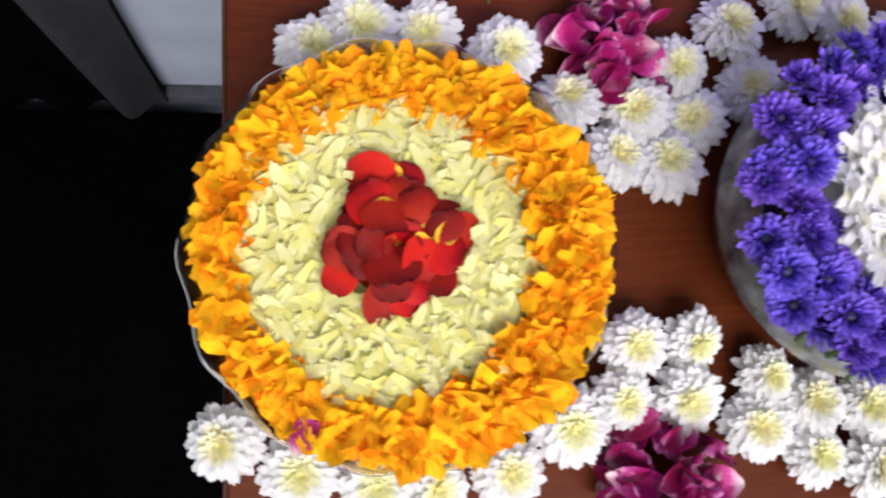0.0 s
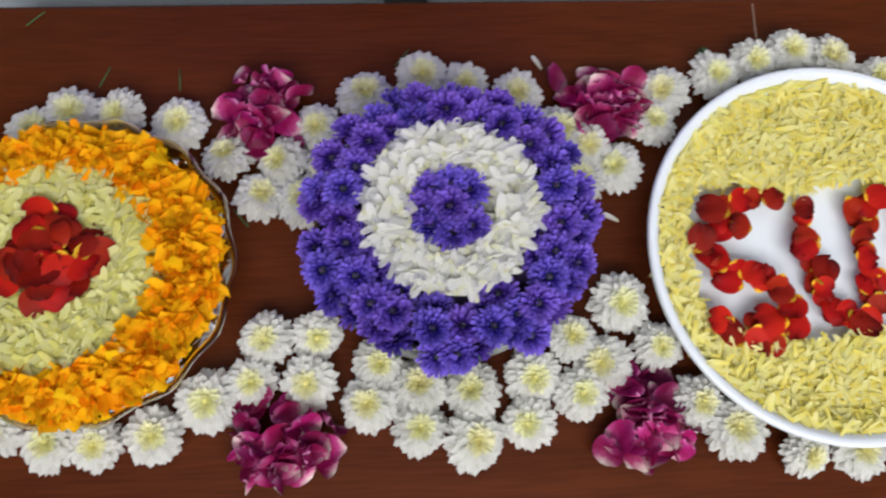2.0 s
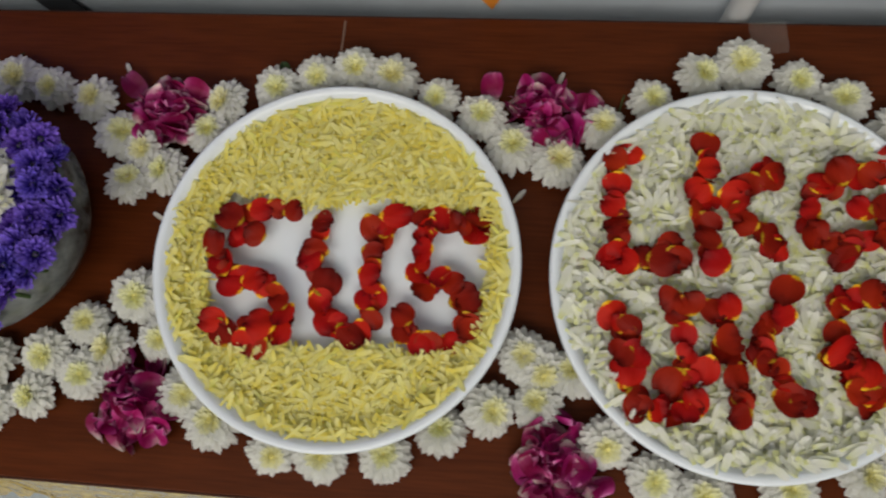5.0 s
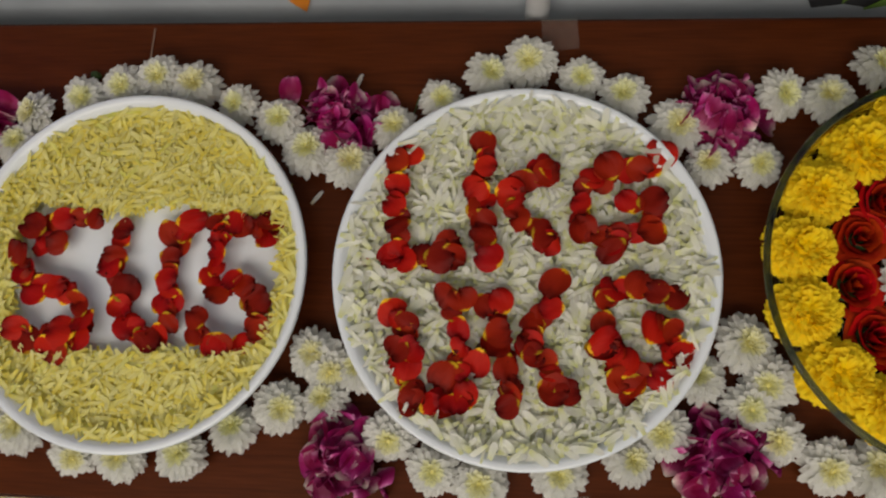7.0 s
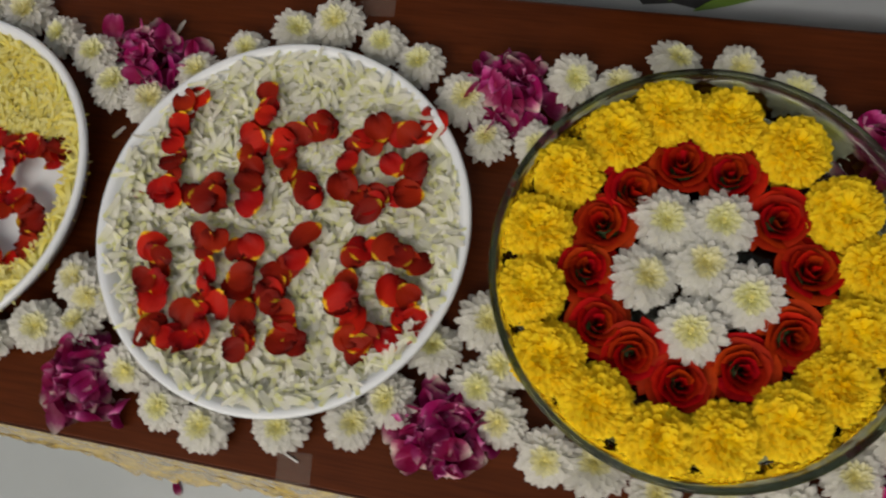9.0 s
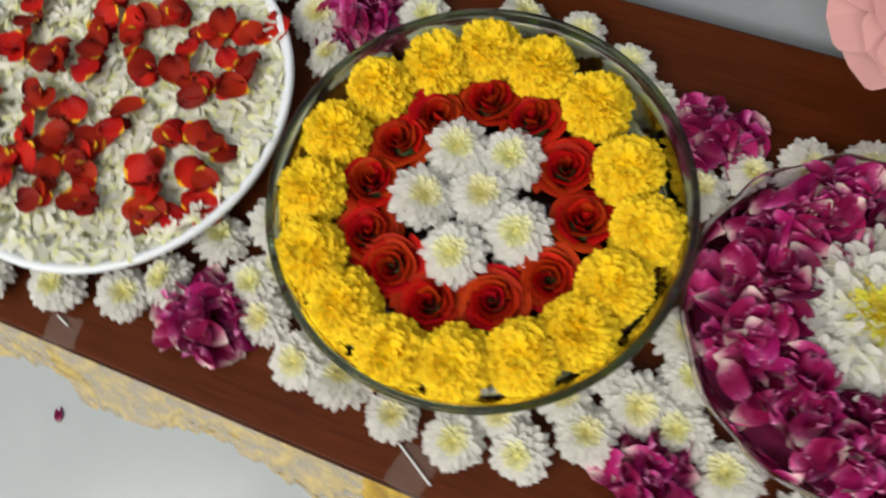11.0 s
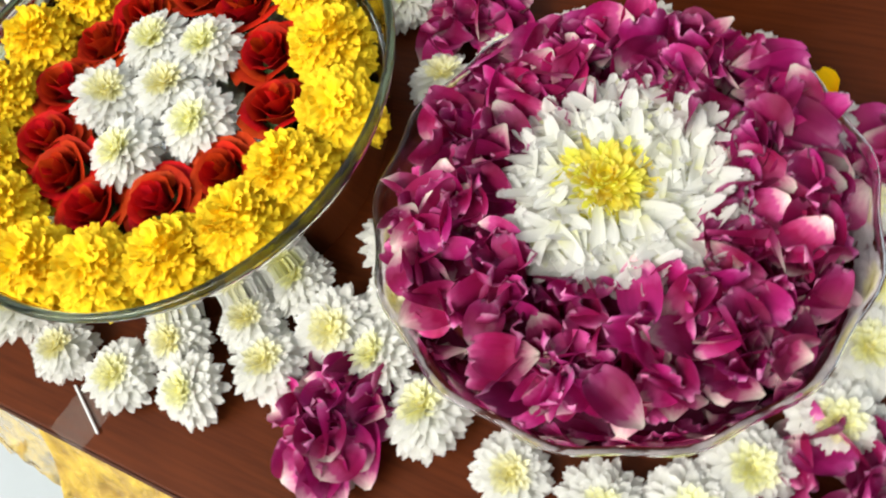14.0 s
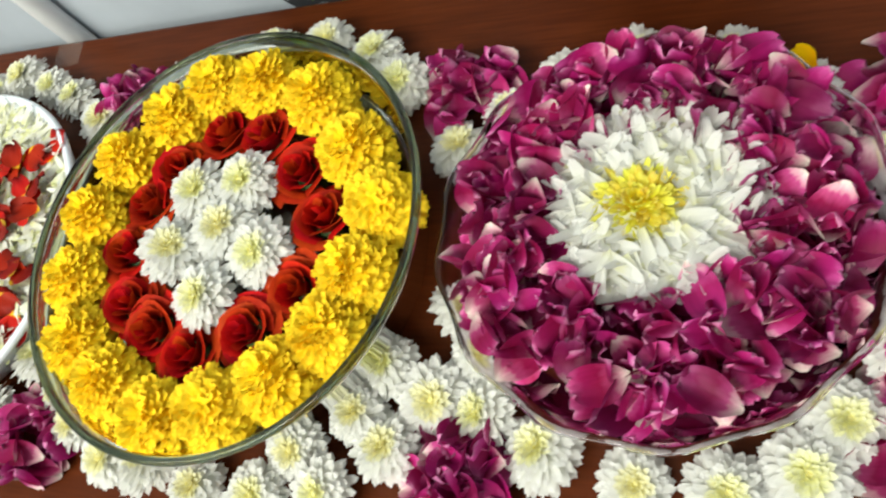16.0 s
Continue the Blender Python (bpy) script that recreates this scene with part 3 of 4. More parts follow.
MUMS_BY_MARIGOLD_DISH = [(1.29, -0.078), (1.168, 0.176), (1.118, -0.038), (1.096, -0.014), (1.1, -0.06), (1.113, 0.127), (1.118, -0.078), (1.129, 0.183), (1.153, -0.096), (1.187, -0.102), (1.203, 0.202), (1.226, -0.109), (1.250, 0.204), (1.269, -0.107), (1.293, 0.186), (1.314, 0.162), (1.312, -0.096), (1.325, -0.058), (1.344, -0.029), (1.347, -0.075), (1.367, 0.106), (1.37, -0.044)]
MUMS_BY_MAGENTA_BOWL = [(1.381, 0.005), (1.396, 0.129), (1.397, -0.018), (1.404, -0.051), (1.43, 0.152), (1.436, -0.068), (1.47, 0.163), (1.478, -0.077), (1.518, -0.076), (1.523, 0.155), (1.553, -0.064), (1.556, 0.128), (1.569, -0.04), (1.584, 0.091), (1.596, -0.009), (1.599, 0.023), (1.601, 0.055)]
mums = [chrysanthemum(11 + k, sz) for k, sz in enumerate((0.95, 1.0, 1.05, 1.12, 1.0, 0.9))]
MUM_ROWS = (MUMS_BY_ORANGE_BOWL, MUMS_BY_VIOLET_BOWL, MUMS_BY_YELLOW_PLATE, MUMS_BY_WHITE_PLATE, MUMS_BY_MARIGOLD_DISH, MUMS_BY_MAGENTA_BOWL)
rng = random.Random(21)
placed = 0
for row in MUM_ROWS:
    for x, y in row:
        m = pose(x, y, TOP + 0.004, rng.gauss(5, 10), rng.gauss(0, 10), rng.uniform(0, 360))
        src = mums[placed % 6] if placed >= 6 else None
        if src is None:
            mums[placed].matrix_basis = m
        else:
            copy_thing(src, m)
        placed += 1

# ---- bowl of orange marigold petals ----
AX, AY = 0.0845, 0.032
bowl = thing("glass_bowl", pose(AX, AY, TOP), "shallow amber-tinted glass bowl with a scalloped rim", "bowl")
glassy(part("bowl_wall", lathe([(0.0, 0.003, 0), (0.06, 0.003, 0), (0.085, 0.010, 0), (0.099, 0.025, 0.6), (0.1055, 0.0335, 1), (0.108, 0.0352, 1), (0.1095, 0.0335, 1), (0.103, 0.024, 0.6), (0.089, 0.008, 0), (0.062, 0.0, 0), (0.0, 0.0, 0)], 96, 0.018, 14, False).mesh("bowl_wall", AMBER_GLASS), bowl))
bed = thing("marigold_petal_bed", pose(AX, AY - 0.002, TOP - 0.003), "ring of loose orange marigold petals heaped in the glass bowl", "petals")
mound("packed_petals", [(0.097, 0.034), (0.090, 0.043), (0.075, 0.043), (0.06, 0.040), (0.0, 0.040)], ORANGE_PETAL, bed)
orange = petal_set("fan", 10, ORANGE_PETAL, 0.0245, 0.0135, (-0.7, 0.8), (0.0, 0.2), 0.26, 3, 8, 6)
rng = random.Random(31)
spots = [q for q in ring_spots(rng, 1700, 0.050, 0.0950, lambda r: 0.044 - 0.006 * max(0, (r - 0.09) / 0.015), 0.008) if math.hypot(q[0] + 0.010, q[1] + 0.001) > 0.074]
scatter(bed, orange, spots, ORANGE_PETAL, rng, 25, 300)
bed = thing("ivory_petal_bed", pose(0.0745, 0.031, TOP + 0.035), "loose ivory chrysanthemum petals heaped inside the orange ring", "petals")
ivory = petal_set("strap", 12, IVORY_PETAL, 0.0210, 0.0058, (-0.3, 0.35), (-0.04, 0.06), 0.06, 4, twist=0.3) + petal_set("strap", 8, IVORY_PETAL, 0.0220, 0.0038, (-0.5, 0.5), (-0.05, 0.08), 0.15, 5, twist=0.6)
mound("packed_petals", [(0.072, 0.000), (0.055, 0.005), (0.03, 0.007), (0.0, 0.007)], IVORY_PETAL, bed)
scatter(bed, ivory, ring_spots(rng, 1500, 0.034, 0.072, lambda r: 0.008 - 0.03 * max(0, r - 0.06), 0.005), IVORY_PETAL, rng, 10, 300)
bed = thing("red_petal_cluster", pose(0.0765, 0.035, TOP + 0.0435), "cluster of red rose petals with yellow bases", "petals")
red = petal_set("round", 8, RED_PETAL, 0.0225, 0.0230, (-0.7, 0.1), (-0.14, 0.06), 0.03, 5, 9, 7)
mound("packed_petals", [(0.026, -0.002), (0.018, 0.003), (0.0, 0.005)], ROSE_RED, bed)
for n, r, z, lift in ((10, 0.0275, 0.0085, -3), (8, 0.0205, 0.0125, 6), (5, 0.0125, 0.0170, 12)):
    for k in range(n):
        t = 360 * (k + rng.uniform(-0.3, 0.3)) / n + 20 * n
        part("petal", rng.choice(red)[1], bed, pose(0, 0, z + rng.uniform(0, 0.002), 0, 0, t) @ pose(0, r * rng.uniform(0.85, 1.15), 0, rng.gauss(lift, 7), rng.gauss(0, 9), rng.gauss(0, 45)) @ Matrix.Scale(rng.uniform(0.82, 1.1), 4))
for k in range(8):
    part("centre_petal", red[k][1], bed, pose(0.002, -0.003, 0.015, 0, 0, 137.5 * k) @ pose(0, 0.003 + 0.0007 * k, 0, 62 - 4 * k, 0, rng.gauss(0, 25)) @ Matrix.Scale(0.42, 4))
tagged(part("fallen_petal", petal_set("round", 1, MAGENTA_PETAL, 0.02, 0.011, (0.3, 0.4), (0.2, 0.3), 0, 6)[0][1], None, pose(AX - 0.053, AY - 0.085, TOP + 0.047, 10, 5, -20)), "single fallen pink rose petal on the orange petals", "petal")

# ---- deep glass bowl of violet asters ----
BX, BY = 0.342, 0.0455
bowl = thing("deep_bowl", pose(BX, BY, TOP), "deep rounded grey marbled bowl with a glossy surface", "bowl")
GREY_BOWL = mottled("grey_marbled_glaze", (0.03, 0.035, 0.032), (0.28, 0.30, 0.30), 60, 0.22, 0.25, 0.002)
part("bowl_wall", lathe([(0.0, 0.005, 0), (0.05, 0.005, 0), (0.075, 0.018, 0), (0.086, 0.040, 0), (0.086, 0.058, 0), (0.084, 0.071, 0), (0.086, 0.073, 0), (0.088, 0.071, 0), (0.090, 0.058, 0), (0.090, 0.040, 0), (0.078, 0.015, 0), (0.052, 0.0, 0), (0.0, 0.0, 0)], 80, 0, 1, False).mesh("bowl_wall", GREY_BOWL), bowl)
stems = thing("stem_filling", pose(BX, BY, TOP), "pale grey-green petals and cut stems packed under the asters, with a dark gap-shade layer", "petals")
STEM_PALE = mottled("pale_wet_petals", (0.20, 0.22, 0.20), (0.42, 0.44, 0.42), 60, 0.5, 0.5, 0.003)
mound("stem_mass", [(0.05, 0.007), (0.072, 0.020), (0.083, 0.040), (0.084, 0.056), (0.082, 0.066)], STEM_PALE, stems)
# Dark layer added in place of the shade in the gaps between asters.
mound("petal_mass", [(0.082, 0.060), (0.077, 0.066), (0.065, 0.068), (0.0, 0.070)], ASTER_CORE_AND_GAP, stems)
asters = [aster(41 + k) for k in range(4)]
rng = random.Random(51)
spots = [(0.0860, 30, 0.072, 26), (0.0730, 24, 0.078, 10), (0.0600, 15, 0.071, 0)]
placed = 0
for r, n, z, lean in spots:
    for k in range(n):
        t = 360 * (k + rng.uniform(-0.25, 0.25)) / n
        m = pose(BX, BY, TOP, 0, 0, t) @ pose(0, r * rng.uniform(0.96, 1.03), z + rng.uniform(-0.003, 0.004), -lean + rng.gauss(0, 9), rng.gauss(0, 9), rng.uniform(0, 360))
        if placed < 4:
            asters[placed].matrix_basis = m
        else:
            copy_thing(asters[placed % 4], m)
        placed += 1
for k in range(8):
    t = 45 * k
    r = 0.017 if k else 0.0
    copy_thing(asters[k % 4], pose(BX + r * math.cos(radians(t)), BY + 0.005 + r * math.sin(radians(t)), TOP + 0.083 + 0.003 * (k == 0), rng.gauss(0, 10), rng.gauss(0, 10), rng.uniform(0, 360)))
bed = thing("white_petal_ring", pose(BX + 0.001, BY + 0.006, TOP + 0.079), "ring of loose white chrysanthemum petals between the asters", "petals")
ivory2 = petal_set("strap", 8, WHITE_PETAL, 0.0200, 0.0056, (-0.3, 0.5), (-0.05, 0.12), 0.10, 14, twist=0.4)
mound("packed_petals", [(0.055, -0.004), (0.045, 0.004), (0.025, 0.002), (0.0, -0.002)], GREENISH_PETAL, bed)
scatter(bed, ivory2, ring_spots(rng, 620, 0.030, 0.054, lambda r: 0.007, 0.008), WHITE_PETAL, rng, 18, 300, radial=75, rise=6)


# ---- white plates ----
def plate(x, y, r, label):
    ob = thing("plate", pose(x, y, TOP), label, "plate", "white plates")
    prof = [(0.0, 0.010, 0), (r * 0.80, 0.010, 0), (r * 0.86, 0.014, 0), (r * 0.93, 0.028, 0), (r * 0.955, 0.034, 0), (r * 0.985, 0.0365, 0), (r, 0.035, 0), (r * 1.003, 0.032, 0), (r * 0.985, 0.030, 0), (r * 0.90, 0.008, 0), (r * 0.82, 0.002, 0), (r * 0.80, 0.0, 0), (0.0, 0.0, 0)]
    part("plate_body", lathe(prof, 96, closed=False).mesh("plate_body", PLATE_WHITE), ob)
    return ob


def petal_letter(name, spots, z, label, seed, size=1.0, loose=0.0015):
    """A letter of overlapping rose petals, one laid at each spot and small ones tucked between."""
    rng = random.Random(seed)
    sets = petal_set("round", 8, RED_PETAL, 0.0225 * size, 0.0225 * size, (-0.7, 0.4), (-0.16, 0.24), 0.10, seed, 9, 7)
    ox, oy = spots[0]
    ob = thing(name, pose(ox, oy, z), label, "petal letter", "petal letters")
    laid = []
    for k, (x, y) in enumerate(spots):
        if k and math.dist((x, y), spots[k - 1]) < 0.034:
            laid.append(((x + spots[k - 1][0]) / 2, (y + spots[k - 1][1]) / 2, 0.003, 0.82))
        laid.append((x, y, 0.0045 + 0.0012 * (k % 3), 1.0))
    for x, y, lift, k in laid:
        part("petal", rng.choice(sets)[1], ob, pose(x - ox + rng.gauss(0, loose), y - oy + rng.gauss(0, loose), lift, rng.gauss(0, 14), rng.gauss(0, 14), rng.uniform(0, 360)) @ Matrix.Scale(k * rng.uniform(0.85, 1.08), 4))
    return ob


# plate of pale yellow petals with the letters S U S
CX, CY, CR = 0.628, 0.030, 0.1415
plate(CX, CY, CR, "round white melamine plate under pale yellow petals")
S_ONE = [(0.588, 0.07), (0.564, 0.071), (0.54, 0.065), (0.547, 0.05), (0.562, 0.051), (0.527, 0.044), (0.537, 0.023), (0.545, 0.011), (0.564, 0.017), (0.582, 0.007), (0.592, -0.008), (0.589, -0.024), (0.573, -0.036), (0.562, -0.032), (0.574, -0.017), (0.545, -0.029), (0.534, -0.02)]
U_ONE = [(0.61, 0.062), (0.61, 0.042), (0.608, 0.03), (0.618, 0.015), (0.617, 0.001), (0.621, -0.012), (0.632, -0.02), (0.641, -0.029), (0.66, -0.012), (0.651, 0.002), (0.66, 0.003), (0.654, 0.021), (0.659, 0.041), (0.662, 0.061), (0.673, 0.071), (0.653, 0.059)]
S_TWO = [(0.745, 0.066), (0.734, 0.056), (0.734, 0.069), (0.719, 0.067), (0.706, 0.067), (0.693, 0.072), (0.693, 0.06), (0.694, 0.043), (0.69, 0.025), (0.699, 0.013), (0.711, 0.022), (0.722, 0.019), (0.73, 0.007), (0.731, -0.008), (0.736, -0.014), (0.731, -0.025), (0.704, -0.026), (0.695, -0.027), (0.685, -0.021), (0.685, -0.009)]
petal_letter("letter_S", S_ONE, TOP + 0.020, "thick letter S laid in red rose petals on the plate", 61, 0.98, 0.0015)
petal_letter("letter_U", U_ONE, TOP + 0.016, "letter U laid in red rose petals on the plate", 62, 0.98)
petal_letter("letter_S", S_TWO, TOP + 0.019, "letter S laid in red rose petals on the plate", 63, 0.95)
bed = thing("yellow_petal_bed", pose(CX, CY, TOP + 0.012), "loose pale yellow petals above and below the red letters", "petals")
yellow = petal_set("strap", 12, YELLOW_PETAL, 0.0185, 0.0036, (-0.35, 0.35), (-0.04, 0.05), 0.12, 24, twist=0.5) + petal_set("strap", 8, YELLOW_PETAL, 0.0200, 0.0024, (-0.5, 0.5), (-0.04, 0.06), 0.2, 25, twist=0.8)
rng = random.Random(71)


def off_letters(x, y):
    if x * x + y * y > 0.131 ** 2:
        return False
    side = math.sqrt(max(0.0, 0.131 ** 2 - y * y))
    return y > 0.052 + 0.004 * math.sin(60 * x) or y < -0.067 + 0.010 * (x / 0.12) ** 2 + 0.003 * math.sin(70 * x) or x < -side + 0.022 or x > side - 0.014


def filled(rng, n, inside, reach, z, lift):
    out = []
    while len(out) < n:
        x, y = rng.uniform(-reach, reach), rng.uniform(-reach, reach)
        if inside(x, y):
            out.append((x, y, z(x, y) + rng.uniform(0, lift)))
    return out


def plate_height(x, y):
    q = math.hypot(x, y) / CR
    return 0.004 + max(0.0, q - 0.84) * 0.12


def packed_sheet(parent, inside, reach, z, mat):
    """The lowest packed petals on a plate, as one uneven sheet with a ragged edge."""
    sh, step = Shape(), 0.004
    n = int(reach / step)
    for i in range(-n, n):
        for j in range(-n, n):
            x, y = i * step, j * step
            if inside(x, y):
                base = len(sh.v)
                for dx, dy in ((0, 0), (step, 0), (step, step), (0, step)):
                    lump = 0.0012 * noise.noise(Vector(((x + dx) * 160, (y + dy) * 160, 3)))
                    sh.v.append(Vector((x + dx, y + dy, z(x, y) + lump)))
                    sh.uv.append((0.5, 0.45))
                sh.f.append((base, base + 1, base + 2, base + 3))
    return tagged(part("packed_petals", sh.mesh("packed_petals", mat), parent), kind="stuff")


spots = filled(rng, 3200, off_letters, 0.135, lambda x, y: plate_height(x, y) + 0.003, 0.005) + filled(rng, 1300, off_letters, 0.135, lambda x, y: plate_height(x, y) - 0.001, 0.001)
packed_sheet(bed, off_letters, 0.132, lambda x, y: plate_height(x, y) + 0.0035, YELLOW_PETAL)
scatter(bed, yellow, spots, YELLOW_PETAL, rng, 8, 300)

# plate of white petals with the letters L K G and U K G
DX, DY, DR = 0.934, 0.034, 0.1435
plate(DX, DY, DR, "round white melamine plate under greenish-white petals")
bed = thing("white_petal_bed", pose(DX, DY, TOP + 0.012), "loose greenish-white petals covering the plate", "petals")
white3 = petal_set("strap", 14, GREENISH_PETAL, 0.0175, 0.0054, (-0.3, 0.35), (-0.04, 0.06), 0.08, 34, twist=0.4) + petal_set("strap", 10, GREENISH_PETAL, 0.0180, 0.0034, (-0.5, 0.5), (-0.04, 0.08), 0.15, 35, twist=0.8)
packed_sheet(bed, lambda x, y: x * x + y * y < 0.131 ** 2, 0.132, lambda x, y: plate_height(x, y) + 0.0015, GREENISH_PETAL)
scatter(bed, white3, filled(rng, 3600, lambda x, y: x * x + y * y < 0.134 ** 2, 0.136, lambda x, y: plate_height(x, y) + 0.002, 0.008) + filled(rng, 1400, lambda x, y: x * x + y * y < 0.134 ** 2, 0.136, lambda x, y: plate_height(x, y) - 0.001, 0.001), GREENISH_PETAL, rng, 9, 300)
LZ = TOP + 0.0285
L_TOP = [(0.846, 0.122), (0.834, 0.117), (0.839, 0.101), (0.836, 0.087), (0.839, 0.066), (0.838, 0.05), (0.835, 0.043), (0.861, 0.045), (0.869, 0.042), (0.877, 0.054), (0.881, 0.046)]
K_TOP = [(0.903, 0.132), (0.904, 0.114), (0.901, 0.094), (0.903, 0.082), (0.904, 0.06), (0.906, 0.044), (0.952, 0.117), (0.95, 0.11), (0.935, 0.105), (0.922, 0.094), (0.932, 0.073), (0.951, 0.06), (0.955, 0.055)]
G_TOP = [(1.037, 0.121), (1.019, 0.117), (0.997, 0.117), (0.992, 0.105), (0.982, 0.108), (0.976, 0.088), (0.974, 0.066), (0.992, 0.062), (1.002, 0.052), (1.005, 0.064), (1.028, 0.066), (1.028, 0.088), (1.012, 0.09)]
U_LOW = [(0.836, -0.0), (0.846, -0.007), (0.846, -0.022), (0.853, -0.025), (0.848, -0.039), (0.856, -0.055), (0.858, -0.063), (0.873, -0.065), (0.889, -0.065), (0.894, -0.057), (0.88, -0.045), (0.901, -0.038), (0.888, -0.033), (0.887, -0.012), (0.881, 0.014), (0.891, 0.011)]
K_LOW = [(0.904, 0.009), (0.916, 0.011), (0.918, -0.012), (0.917, -0.022), (0.925, -0.037), (0.928, -0.062), (0.928, -0.056), (0.96, 0.022), (0.954, 0.008), (0.942, -0.011), (0.938, -0.016), (0.943, -0.027), (0.959, -0.036), (0.958, -0.052), (0.967, -0.052)]
G_LOW = [(1.044, 0.018), (1.032, 0.021), (1.018, 0.026), (1.0, 0.023), (0.994, 0.014), (0.994, -0.015), (0.992, -0.02), (1.005, -0.029), (1.002, -0.043), (1.016, -0.05), (1.018, -0.041), (1.035, -0.04), (1.05, -0.024), (1.038, -0.023), (1.041, -0.007), (1.027, -0.004)]
petal_letter("letter_L", L_TOP, LZ, "letter L laid in red rose petals", 64, 0.98)
petal_letter("letter_K", K_TOP, LZ, "letter K laid in red rose petals", 65, 0.98)
petal_letter("letter_G", G_TOP, LZ, "letter G laid in red rose petals", 66, 0.98)
petal_letter("letter_U", U_LOW, LZ, "letter U laid in red rose petals", 67, 0.98)
petal_letter("letter_K", K_LOW, LZ, "letter K laid in red rose petals", 68, 0.98)
petal_letter("letter_G", G_LOW, LZ, "letter G laid in red rose petals", 69, 0.98)
tagged(part("fallen_petal", red[1][1], None, pose(0.812, 0.043, TOP + 0.026, 5, 5, 80) @ Matrix.Scale(0.5, 4)), "single red petal on the white petals", "petal")

# ---- glass dish of floating marigolds, roses and chrysanthemums ----
EX, EY = 1.233, 0.037
dish = thing("glass_dish", pose(EX, EY, TOP), "wide green-grey glass dish with a thick rim, holding water", "bowl")
glassy(part("dish_wall", lathe([(0.0, 0.004, 0), (0.098, 0.004, 0), (0.1165, 0.0100, 0), (0.1295, 0.0540, 0), (0.1335, 0.0625, 0), (0.1362, 0.0615, 0), (0.1322, 0.0530, 0), (0.119, 0.008, 0), (0.099, 0.0, 0), (0.0, 0.0, 0)], 96, 0, 1, False).mesh("dish_wall", GREEN_GLASS), dish))
rim = lathe([(0.1350 + 0.0026 * math.cos(math.tau * k / 10), 0.0655 + 0.0024 * math.sin(math.tau * k / 10), 0) for k in range(10)], 96)
glassy(part("rim", rim.mesh("rim", GREEN_RIM), dish, label="dark green rounded glass rim"))
glassy(tagged(part("water", lathe([(0.0, 0.038, 0), (0.1225, 0.038, 0), (0.1235, 0.0385, 0), (0.113, 0.0125, 0), (0.097, 0.0068, 0), (0.0, 0.0068, 0)], 72, closed=False).mesh("water", WATER), None, pose(EX, EY, TOP)), "clear water in the glass dish", "water", kind="stuff"))
marigolds = [marigold(81 + k) for k in range(4)]
roses = [rose(91 + k) for k in range(4)]
rng = random.Random(101)
RING_M = [(1.125, 0.051), (1.127, 0.007), (1.144, -0.034), (1.178, -0.057), (1.218, -0.074), (1.256, -0.066), (1.296, -0.048), (1.32, -0.022), (1.333, 0.014), (1.339, 0.056), (1.318, 0.09), (1.283, 0.128), (1.24, 0.142), (1.2, 0.145), (1.17, 0.123), (1.14, 0.093)]
RING_R = [(1.159, 0.027), (1.171, -0.008), (1.196, -0.021), (1.228, -0.037), (1.265, -0.021), (1.293, 0.006), (1.301, 0.047), (1.279, 0.08), (1.247, 0.105), (1.215, 0.108), (1.182, 0.086), (1.168, 0.061)]
for row, kinds, z, grow in ((RING_M, marigolds, 0.041, 1.0), (RING_R, roses, 0.040, 1.0)):
    for k, (x, y) in enumerate(row):
        m = pose(x, y, TOP + z, rng.gauss(0, 7), rng.gauss(0, 7), rng.uniform(0, 360))
        if k < 4:
            kinds[k].matrix_basis = m
        else:
            copy_thing(kinds[k % 4], m)
for k, (x, y) in enumerate([(1.208, 0.067), (1.243, 0.072), (1.233, 0.041), (1.196, 0.027), (1.264, 0.027), (1.232, -0.001)]):
    copy_thing(mums[3], pose(x, y, TOP + 0.043, rng.gauss(0, 7), rng.gauss(0, 7), rng.uniform(0, 360)))

# ---- violet-tinted bowl of magenta petals ----
FX, FY = 1.483, 0.0455
bowl = thing("glass_bowl", pose(FX, FY, TOP), "shallow clear glass bowl with a wavy violet-tinted rim", "bowl")
glassy(part("bowl_wall", lathe([(0.0, 0.003, 0), (0.058, 0.003, 0), (0.083, 0.012, 0), (0.100, 0.032, 0.6), (0.108, 0.041, 1), (0.1105, 0.0425, 1), (0.112, 0.041, 1), (0.105, 0.030, 0.6), (0.088, 0.010, 0), (0.060, 0.0, 0), (0.0, 0.0, 0)], 96, 0.014, 13, False, 0.001).mesh("bowl_wall", VIOLET_GLASS), bowl))
bed = thing("magenta_petal_bed", pose(FX, FY, TOP + 0.001), "heaped magenta rose petals with pale bases in the glass bowl", "petals")
mound("packed_petals", [(0.066, 0.006), (0.074, 0.016), (0.068, 0.028), (0.05, 0.036), (0.0, 0.042)], MAGENTA_PETAL, bed)
magenta = petal_set("round", 14, MAGENTA_PETAL, 0.0275, 0.0195, (-0.6, 1.1), (0.12, 0.6), 0.10, 44, 9, 7, 0.5)
rng = random.Random(111)
scatter(bed, magenta, ring_spots(rng, 360, 0.046, 0.0950, lambda r: 0.043 - 0.15 * max(0, r - 0.075), 0.016), MAGENTA_PETAL, rng, 36, 300, rise=26)
scatter(bed, magenta, ring_spots(rng, 150, 0.070, 0.0935, lambda r: 0.026 + 0.35 * (r - 0.075), 0.010), MAGENTA_PETAL, rng, 30, 0, "low_petal")
bed = thing("white_petal_heap", pose(1.4885, 0.0500, TOP + 0.043), "heap of white chrysanthemum petals on the magenta petals", "petals")
mound("packed_petals", [(0.050, -0.006), (0.04, 0.005), (0.0, 0.009)], GREENISH_PETAL, bed)
